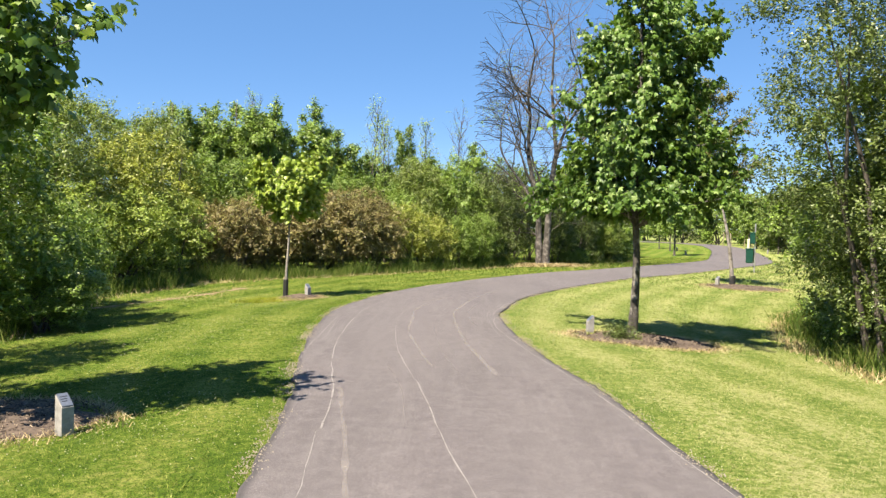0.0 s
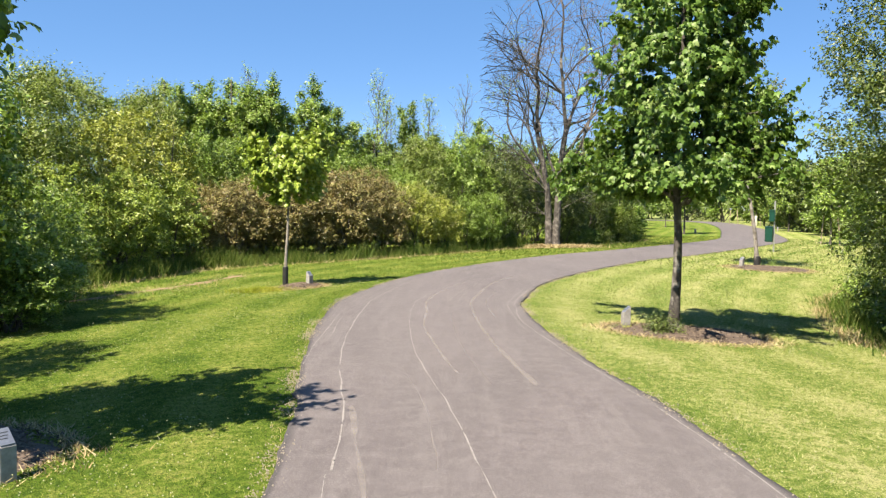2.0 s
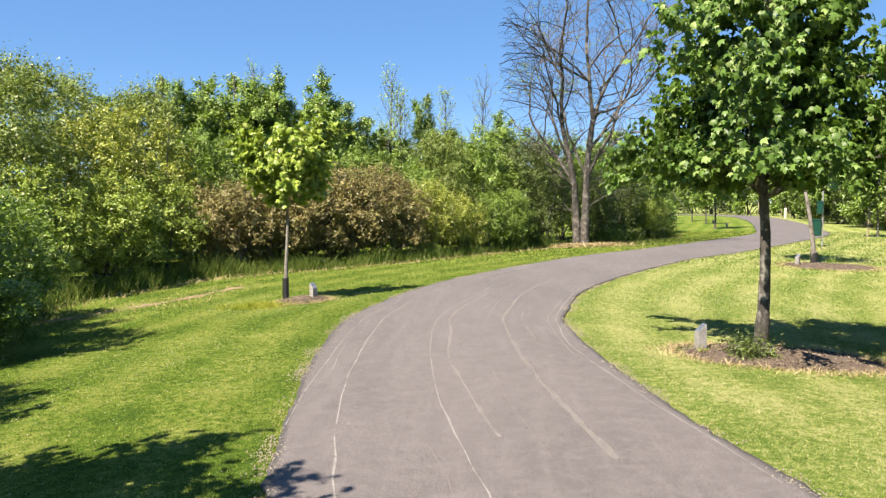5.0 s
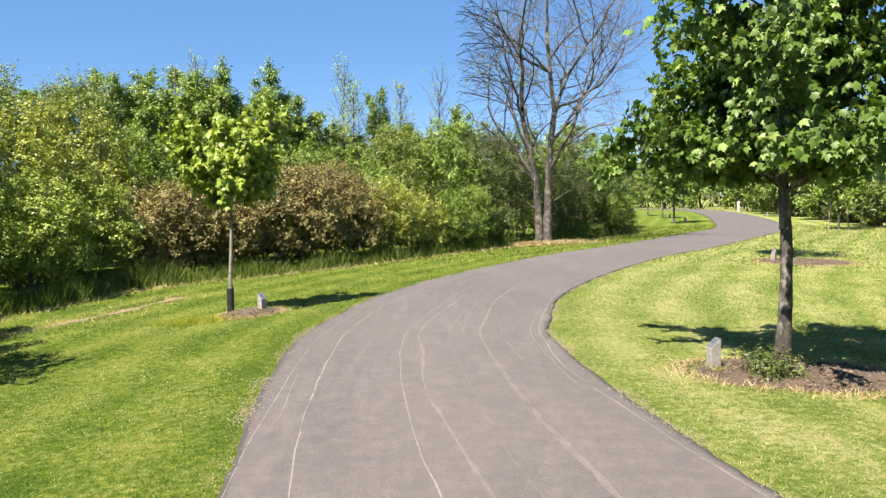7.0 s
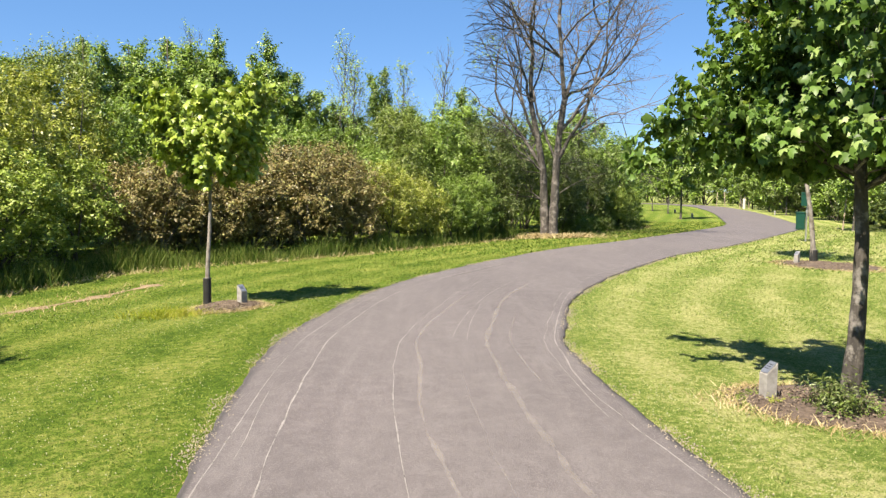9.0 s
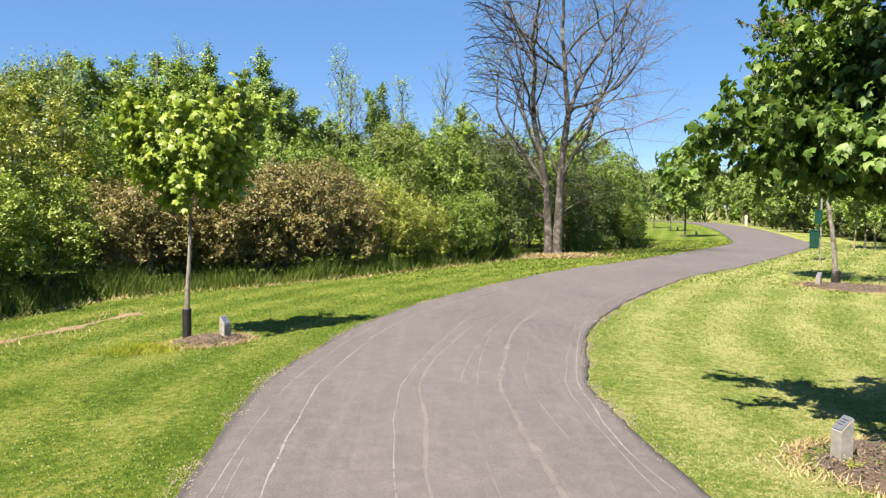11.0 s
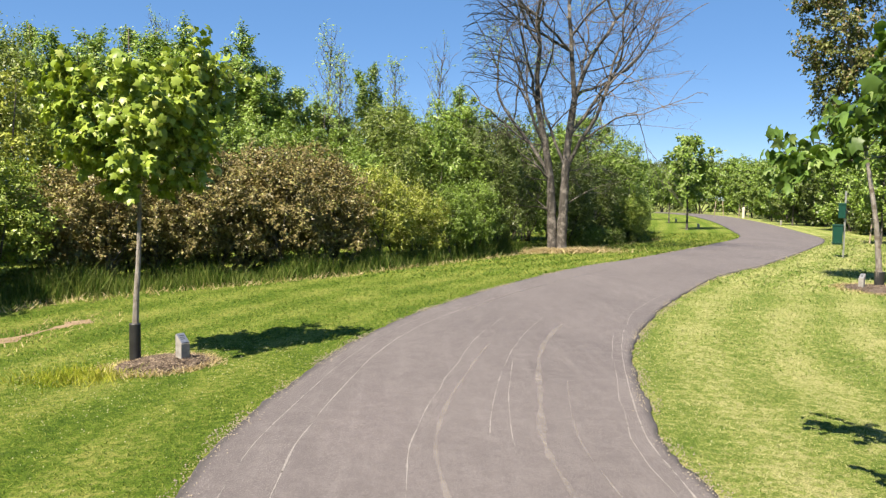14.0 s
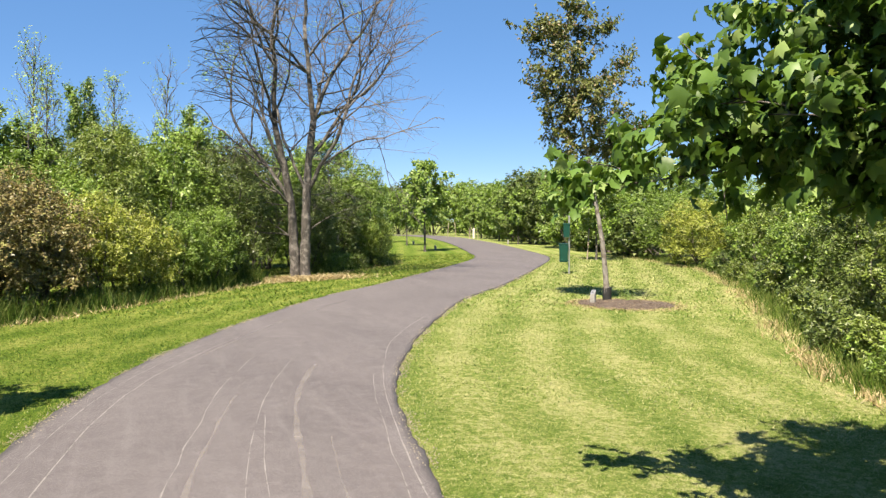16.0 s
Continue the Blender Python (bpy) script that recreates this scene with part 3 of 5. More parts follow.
def sprout(name, seed, H, R, n, leaves, size, leaf, label, category, leaders=9):
    """A young tree of several upright leaders, leafy along their length, with a spiky head."""
    r = np.random.default_rng(seed)
    ob = thing(name, Matrix(), label, category)
    t = Tubes()
    axis = bent_line(r, (0, 0, -0.05), (r.normal(0, 0.1), r.normal(0, 0.1), H * 0.96), 9, 0.04)
    t.add(axis, np.linspace(0.055, 0.008, 9), 6)
    part("trunk", t.mesh("trunk"), TWIG_BARK, ob, smooth=True)
    lines = [(axis, 0.42 * R)]
    for i in range(leaders):
        f = (i + 0.5) / leaders
        az = i * 2.39996 + r.normal(0, 0.3)
        a = axis[int(round(1 + 5.4 * f))]
        reach = R * (0.95 - 0.5 * f) * (0.65 + 0.45 * r.random())
        b = a + np.array((math.cos(az) * reach, math.sin(az) * reach, H * (0.36 - 0.17 * f) * (0.7 + 0.5 * r.random())))
        b[2] = min(b[2], H)
        line = bent_line(r, a, b, 7, 0.05 * R)
        br = Tubes()
        br.add(line, np.linspace(0.022, 0.004, 7), 4)
        part("branch", br.mesh("branch"), TWIG_BARK, ob, smooth=True)
        lines.append((line, 0.36 * R))
    per = n // len(lines)
    sp, sd = [], []
    for line, wide in lines:
        u = 0.16 + 0.84 * r.random(20) ** 0.85
        k = u * (len(line) - 1)
        cen = np.stack([np.interp(k, np.arange(len(line)), line[:, c]) for c in range(3)], 1)
        off = unit(r.normal(size=(20, 3)) * (1, 1, 0.5))
        cen = cen + off * (wide * (1.15 - u) * (0.5 + 0.7 * r.random(20)))[:, None]
        w = r.integers(0, 20, per)
        q = unit(r.normal(size=(per, 3)) + (0, 0, 0.25))
        sp.append(cen[w] + q * (wide * (0.46 - 0.26 * u[w]) * (0.5 + 0.6 * r.random(per)))[:, None])
        sd.append(unit(q * 0.7 + off[w] * 0.5 + (0, 0, 0.3)))
    sp, sd = np.concatenate(sp), np.concatenate(sd)
    way = unit(sd * 0.5 + np.array((0, 0, 0.8)) + r.normal(0, 0.4, sp.shape))
    pos, tip, up, sz = shoots_to_leaves(r, sp, way, 0.22 * (0.4 + r.random(len(sp))), leaves, size, sd + np.array((0, 0, 0.35)), 0.35, 0.5)
    tagged(part("foliage", leaf_mesh("foliage", SMALL_V, SMALL_F, pos, tip, up, sz), LEAF[leaf], ob), kind="stuff")
    return ob


def spread(proto, rows, looks):
    """Copies of the prototype shrubs. Rows: x, y, height, radius, prototype, leaf."""
    r = random.Random(11)
    for x, y, h, rad, kind, leaf in rows:
        if y > 110:
            kind = "distant"
        elif y > 30.9 and x < 7 and kind in ("big", "big2") and leaf != "dark":
            kind = "back"
        elif y > 43 and kind != "weed":
            kind = "far" if kind == "big" else "far2"
        src, ph, pr = proto[kind]
        s, sz = rad / pr * (1.3 if kind in ("tall", "tall2") else 1.08), h / ph
        m = pose(x, y, gz(x, y) - 0.02, 0, 0, r.uniform(0, 360)) @ Matrix.Diagonal((s, s, sz, 1))
        ob = copy_thing(src, m)
        if kind == "broad":
            ob["label"], ob["category"] = ("tall broad green tree with fine leaves beside the lawn", "tree") if h > 5 else ("dense fine-leaved green shrub beside the lawn", "shrub")
        label, category = (ob["label"], ob["category"]) if kind == "broad" else looks[leaf] if kind != "weed" or h > 1.4 else ("low leafy green weed at the foot of the hedgerow", "weed")
        tagged(ob, label, category, "shrubs and trees along the path")
        for c in ob.children:
            if c.name.startswith(("foliage", "crown")):
                c.material_slots[0].link = 'OBJECT'
                c.material_slots[0].material = LEAF[leaf]


def drop_thing(ob):
    for c in list(ob.children_recursive) + [ob]:
        bpy.data.objects.remove(c)


# The lone maple beside the path.
maple = tree("maple_tree", 21, 5.2, 0.062, 1.45, [(0, 0.9), (0.12, 1.1), (0.45, 1.08), (0.75, 0.62), (1, 0.18)], 50, 0.75, 9.0, 6, 9, 0.075, "maple", BARK,
             "green-leaved young maple standing in a mulch bed on the lawn", "tree",
             extra=[(1.6, (-1.0, 1.32, 1.74)), (1.6, (-0.85, 1.1, 2.0)), (1.7, (-0.9, 0.5, 2.0)), (1.7, (-0.55, 0.7, 1.9)), (1.6, (-0.5, 0.3, 1.85)), (1.9, (-0.75, 0.55, 2.45)), (1.9, (-0.5, 0.25, 2.6)), (2.0, (-0.4, 0.6, 2.55)), (2.0, (-0.85, 0.3, 2.5)), (1.6, (-0.8, -0.4, 1.8)), (1.7, (-0.65, 0.95, 2.15)), (1.6, (-1.1, 0.45, 2.05)), (1.5, (1.3, -0.1, 2.0)), (1.6, (1.0, 0.3, 4.1)), (1.9, (1.35, 0.4, 2.75)),
                    (1.5, (0.2, -1.1, 1.8)), (1.5, (-0.5, -1.0, 1.9)), (3.0, (0.95, 0.2, 4.5)), (1.5, (0.9, -0.9, 1.9)), (1.5, (1.1, -0.5, 2.2))],
             loose=290, loose_side=(-0.6, 0.8), shoot_len=0.22, droop=1.1, trim=0.26, foot=1.6)
maple.matrix_basis = pose(2.62, 11.72, gz(2.62, 11.72) + 0.08)

# The small maple across the path, with its trunk guard.
sap = tree("maple_sapling", 33, 2.45, 0.034, 1.48, [(0, 0.42), (0.2, 0.62), (0.6, 0.6), (1, 0.35)], 18, 0.6, 10.0, 5, 8, 0.086, "sapling", PALE_BARK,
           "light green maple sapling with a black trunk guard in mulch", "tree",
           extra=[(1.5, (0.75, 0.1, 2.62)), (1.6, (0.55, -0.1, 2.5)), (1.5, (-0.45, 0, 2.4)), (1.5, (-0.6, 0.1, 2.1)), (1.5, (-0.3, -0.4, 2.3)), (1.5, (0.3, -0.45, 2.2))], loose=200, loose_side=(0.3, -0.95), guard=0.33, lean=(0.1, 0.0), shoot_len=0.2)
sap.matrix_basis = pose(-3.27, 16.15, gz(-3.27, 16.15) + 0.06)

# The maple close to the start of the walk.
near = tree("maple_tree", 57, 3.6, 0.06, 1.75, [(0, 0.6), (0.3, 0.9), (0.7, 0.75), (1, 0.3)], 36, 0.7, 9.0, 4, 8, 0.09, "maple", BARK,
            "dark green maple in a mulch bed beside the path", "tree", extra=[(1.9, (1.38, -0.2, 2.72)), (1.9, (1.1, -0.4, 2.85)), (1.8, (0.9, 0.1, 2.5))])
near.matrix_basis = pose(-3.8, 5.85, gz(-3.8, 5.85) + 0.05)

# The thin honey locust with a blotchy trunk.
locust = tree("locust_tree", 71, 5.35, 0.06, 2.6, [(0, 0.7), (0.3, 1.0), (0.7, 0.8), (1, 0.35)], 32, 0.8, 9.0, 6, 11, 0.075, "locust", PALE_BARK,
              "tall thin brownish-green locust tree with a trunk guard", "tree", shape=(SIMPLE_V, SIMPLE_F), lean=(-1.2, -0.3), guard=0.27, shoot_len=0.22,
              extra=[(2.5, (0.5, -0.2, 3.3)), (2.6, (-1.7, 0.1, 4.3))])
locust.matrix_basis = pose(7.95, 23.4, gz(7.95, 23.4) + 0.04)

# Young park trees further on.
young = tree("park_tree", 81, 4.7, 0.06, 1.35, [(0, 0.7), (0.3, 1.35), (0.65, 1.2), (1, 0.4)], 30, 0.7, 5.0, 4, 8, 0.18, "green", BARK,
             "young round-headed green tree on the mown lawn", "tree", shape=(SIMPLE_V, SIMPLE_F), group="young trees on the lawn")
young.matrix_basis = pose(13.4, 50.2, gz(13.4, 50.2))
for x, y, s, a in [(16.2, 62, 0.8, 40), (17.6, 71, 0.85, 130), (23.4, 59.5, 0.85, 200), (29.0, 79, 1.0, 75), (31.5, 88, 1.05, 15), (16.6, 38.1, 0.75, 310), (26.5, 69.5, 0.9, 260)]:
    copy_thing(young, pose(x, y, gz(x, y), 0, 0, a) @ Matrix.Scale(s, 4))


def dead_tree():
    r = np.random.default_rng(5)
    ob = thing("bare_tree", pose(3.45, 32.3, gz(3.45, 32.3)), "tall twin-trunked nearly bare dead tree with fine twigs", "tree")
    tips = []

    def grow(p, d, L, rad, depth, limbs, twig):
        n = 6
        pts = [p]
        for i in range(n):
            if not -2.3 - 0.5 * r.random() < pts[-1][0] < 3.0 + 0.6 * r.random():
                d = unit(d + np.array((0, 0, -0.25)))
                L *= 0.6
            d = unit(d + r.normal(0, 0.13, 3) + np.array((0, 0, 0.035 if depth < 3 else -0.015)))
            pts.append(pts[-1] + d * L / n)
        end = rad * 0.62
        if not -2.8 < pts[-1][0] < 3.5 and depth > 1:
            depth = 9
        (limbs if depth < 3 else twig).add(pts, np.linspace(rad, end, n + 1), 7 if depth < 2 else 4 if depth < 3 else 3)
        if depth >= 5 or rad < 0.0035:
            tips.append(pts[-1])
            return
        for _ in range(3):
            k = r.integers(2, n + 1)
            side = unit(r.normal(size=3) * np.array((1, 0.8, 0.45)))
            grow(pts[k], unit(d * 0.75 + side * (0.75 if depth > 0 else 0.5)), L * (0.60 + 0.2 * r.random()), rad * (0.42 + 0.12 * r.random()), depth + 1, limbs, twig)
        grow(pts[-1], unit(d + r.normal(0, 0.2, 3)), L * 0.8, end, depth + 1, limbs, twig)

    t1, t2 = Tubes(), Tubes()
    ra = np.ones(31)
    ra[:3] = (1.45, 1.2, 1.08)
    a = [(-0.10, 0.04, -0.05), (-0.13, 0.04, 0.4), (-0.17, 0.05, 1.2), (-0.22, 0.05, 2.1), (-0.40, 0.02, 3.1), (-0.66, 0, 4.3)]
    b = [(0.15, -0.06, -0.05), (0.13, -0.06, 0.35), (0.16, -0.06, 1.3), (0.20, -0.05, 2.4), (0.28, 0, 3.4), (0.42, 0, 4.5)]
    t1.add(spline(a, 6), ra * np.linspace(0.165, 0.085, 31) * (1 + r.normal(0, 0.06, 31)), 14)
    rb = np.linspace(0.175, 0.085, 31) * (1 + r.normal(0, 0.06, 31))
    rb[:3] *= (1.5, 1.25, 1.1)
    t2.add(spline(b, 6), rb, 12)
    part("trunk", t1.mesh("trunk"), DEAD_BARK, ob, smooth=True)
    part("trunk", t2.mesh("trunk"), DEAD_BARK, ob, smooth=True)
    up = np.array
    for p, d, L, rad in [(a[5], (-0.20, 0.05, 1), 2.9, 0.08), (a[5], (-0.55, 0.3, 0.9), 2.6, 0.05), (a[4], (-0.62, -0.2, 0.85), 2.9, 0.055),
                         (a[3], (-0.36, 0.25, 1), 3.1, 0.065), (a[3], (-0.8, -0.25, 0.55), 2.0, 0.035),
                         (a[2], (-0.9, -0.2, 0.40), 1.2, 0.024), (a[3], (-0.9, 0.1, 0.12), 1.2, 0.022), (a[2], (-0.8, 0.15, 0.55), 1.3, 0.026), (a[4], (-0.95, -0.1, 0.1), 1.1, 0.02),
                         (b[5], (0.05, 0.0, 1), 3.1, 0.08), (b[5], (0.40, 0.05, 1), 3.0, 0.065), (b[5], (0.7, 0.2, 0.75), 2.8, 0.05),
                         (b[4], (0.72, -0.1, 0.85), 3.0, 0.06), (b[4], (0.2, 0.4, 1), 2.8, 0.055), (b[3], (0.42, -0.15, 1), 3.2, 0.065),
                         (b[3], (-0.12, -0.3, 1), 3.0, 0.05), (b[3], (0.9, 0.1, 0.1), 1.3, 0.02), (b[4], (0.95, -0.1, 0.05), 1.4, 0.022), (b[2], (0.7, -0.2, 0.7), 1.2, 0.02)]:
        limbs, twig = Tubes(), Tubes()
        grow(up(p, float), unit(up(d, float)), L * (0.85 if abs(d[0]) < 0.45 else 0.72 if d[0] > 0 else 1.15 if rad < 0.03 else 0.58), rad, 1 if rad > 0.03 else 3, limbs, twig)
        wood = part("limb", (limbs if limbs.v else twig).mesh("limb"), DEAD_BARK, ob, smooth=True)
        if limbs.v:
            tagged(part("twig_spray", twig.mesh("twig_spray"), TWIG_BARK, wood), "fine bare twigs", kind="stuff")
    tips = np.array(tips)
    seeds = up([(-1.9, -0.3, 5.9), (-0.6, 0, 5.5), (0.9, 0, 5.3), (1.8, 0.1, 5.2), (2.6, 0, 4.4), (0.1, 0, 6.8), (1.2, 0, 7.3), (0.6, 0.1, 4.5), (-1.5, 0, 8), (0.5, 0, 9)])
    near_ = np.min(np.linalg.norm(tips[:, None] - seeds[None], axis=2), axis=1) < 0.7
    base = tips[near_]
    if len(base) < 10:
        base = tips[:60]
    pos, tip, u_, sz = shoots_to_leaves(r, base, unit(r.normal(size=base.shape)), np.full(len(base), 0.2), 6, 0.07, np.tile((0.0, -0.3, 0.8), (len(base), 1)))
    tagged(part("leaves", leaf_mesh("leaves", SIMPLE_V, SIMPLE_F, pos, tip, u_, sz), LEAF["green"], ob), "last sparse green leaves", kind="stuff")
    return ob


dead_tree()


def bare_tree(x, y, H, seed, leafy):
    """A slim half-bare tree with upright fine twigs."""
    r = np.random.default_rng(seed)
    ob = thing("bare_tree", pose(x, y, gz(x, y)), "slim half-bare tree with thin upright twigs and sparse leaves", "tree", "half-bare trees behind the shrubs")
    t, tw = Tubes(), Tubes()
    ax = bent_line(r, (0, 0, 0), (r.normal(0, 0.2), 0, H * 0.95), 9, 0.05)
    t.add(ax, np.linspace(0.05, 0.008, 9), 6)
    part("trunk", t.mesh("trunk"), TWIG_BARK, ob, smooth=True)
    base = []
    for i in range(26):
        u = 2.5 + 5.4 * i / 26
        p = np.array([np.interp(u, np.arange(9), ax[:, k]) for k in range(3)])
        az = i * 2.4
        L = H * 0.2 * (1.15 - 0.6 * i / 26) * (0.7 + 0.5 * r.random())
        q = p + np.array((math.cos(az) * 0.42, math.sin(az) * 0.42, 0.9)) * L
        tw.add(bent_line(r, p, q, 5, 0.04), np.linspace(0.014, 0.003, 5), 4)
        for _ in range(6):
            k = r.random()
            a = p + (q - p) * (0.3 + 0.7 * k)
            e = a + unit(np.array((0, 0, 0.9)) + r.normal(0, 0.45, 3)) * L * 0.4
            tw.add([a, (a + e) / 2 + r.normal(0, 0.02, 3), e], [0.006, 0.004, 0.002], 3)
            base += [e, (a + e) / 2]
    tagged(part("twig_spray", tw.mesh("twig_spray"), TWIG_BARK, ob), kind="stuff")
    base = np.array(base)
    base = base[r.random(len(base)) < leafy]
    pos, tip, u_, sz = shoots_to_leaves(r, base, unit(r.normal(size=base.shape) + (0, 0, 0.5)), np.full(len(base), 0.3), 8, 0.07, np.tile((-0.2, -0.4, 0.7), (len(base), 1)))
    tagged(part("crown", leaf_mesh("crown", SIMPLE_V, SIMPLE_F, pos, tip, u_, sz), LEAF["green"], ob), kind="stuff")


for x, y, H, seed, leafy in [(-3.5, 34, 6.7, 1, 0.55), (-1.5, 36, 6.1, 2, 0.6), (-0.3, 36, 6.6, 3, 0.15), (-2.9, 33, 5.6, 4, 0.7), (-8.6, 33, 6.9, 6, 0.2)]:
    bare_tree(x, y, H, seed, leafy)

PROTO = {
    "small": (shrub("shrub", 101, 2.0, 0.95, 2400, 8, 0.054, "green", "a", "shrub", lobes=22), 2.0, 0.95),
    "small2": (shrub("shrub", 102, 2.0, 0.95, 2400, 8, 0.054, "green", "a", "shrub", lobes=28, low=0.04, lump=(0.22, 0.36)), 2.0, 0.95),
    "big": (shrub("shrub", 103, 3.8, 1.35, 2500, 8, 0.080, "green", "a", "shrub", lobes=34, low=0.06, lump=(0.22, 0.40), shoot_len=0.26), 3.8, 1.35),
    "big2": (shrub("shrub", 104, 3.8, 1.35, 2500, 8, 0.080, "green", "a", "shrub", lobes=44, low=0.05, lump=(0.18, 0.34), shoot_len=0.28), 3.8, 1.35),
    "willow": (shrub("shrub", 105, 4.4, 1.5, 3700, 8, 0.070, "green", "a", "shrub", lobes=46, low=0.05, lump=(0.18, 0.34), shoot_len=0.4), 4.4, 1.5),
    "tall": (sprout("tree", 106, 5.8, 1.0, 2300, 8, 0.088, "green", "a", "tree", 14), 5.8, 0.9),
    "tall2": (sprout("tree", 107, 5.8, 1.0, 2100, 8, 0.088, "green", "a", "tree", 11), 5.8, 0.9),
    "broad": (shrub("tree", 112, 7.0, 2.0, 10000, 9, 0.052, "green", "a", "tree", lobes=70, low=0.06, lump=(0.17, 0.33), shoot_len=0.32), 7.0, 2.0),
    "fine": (shrub("shrub", 114, 2.8, 1.25, 4200, 9, 0.048, "green", "a", "shrub", lobes=40, low=0.04, lump=(0.2, 0.36), shoot_len=0.24), 2.8, 1.25),
    "back": (shrub("shrub", 113, 4.6, 1.5, 1500, 8, 0.118, "green", "a", "shrub", lobes=40, low=0.04, lump=(0.18, 0.34), shoot_len=0.3), 4.6, 1.5),
    "weed": (shrub("weed", 110, 0.7, 0.5, 430, 7, 0.064, "green", "a", "plant", lobes=10, low=0.0, shoot_len=0.2), 0.7, 0.5),
    "distant": (shrub("tree", 111, 7.0, 3.8, 820, 6, 0.46, "green", "a", "tree", lobes=40, low=0.0, lump=(0.18, 0.34), shoot_len=0.7), 7.0, 3.8),
    "far": (shrub("shrub", 108, 5.0, 2.2, 1350, 8, 0.20, "green", "a", "shrub", lobes=34, low=0.0, lump=(0.2, 0.38), shoot_len=0.4), 5.0, 2.2),
    "far2": (shrub("shrub", 109, 5.0, 2.2, 1350, 8, 0.20, "green", "a", "shrub", lobes=44, low=0.0, lump=(0.18, 0.32), shoot_len=0.45), 5.0, 2.2),
}
LOOKS = {
    "green": ("dense mid-green leafy shrub in the hedgerow", "shrub"),
    "bright": ("fresh bright green young tree rising from the thicket", "tree"),
    "olive": ("tall olive-green willowy shrub in the thicket", "shrub"),
    "yellow": ("rounded yellow-green shrub in the hedgerow", "shrub"),
    "brown": ("brownish flowering shrub with dry seed heads", "shrub"),
    "dark": ("dark green dense shrub, shade partly put into its colour", "shrub"),
    "light": ("light green leafy shrub with arching shoots", "shrub"),
}
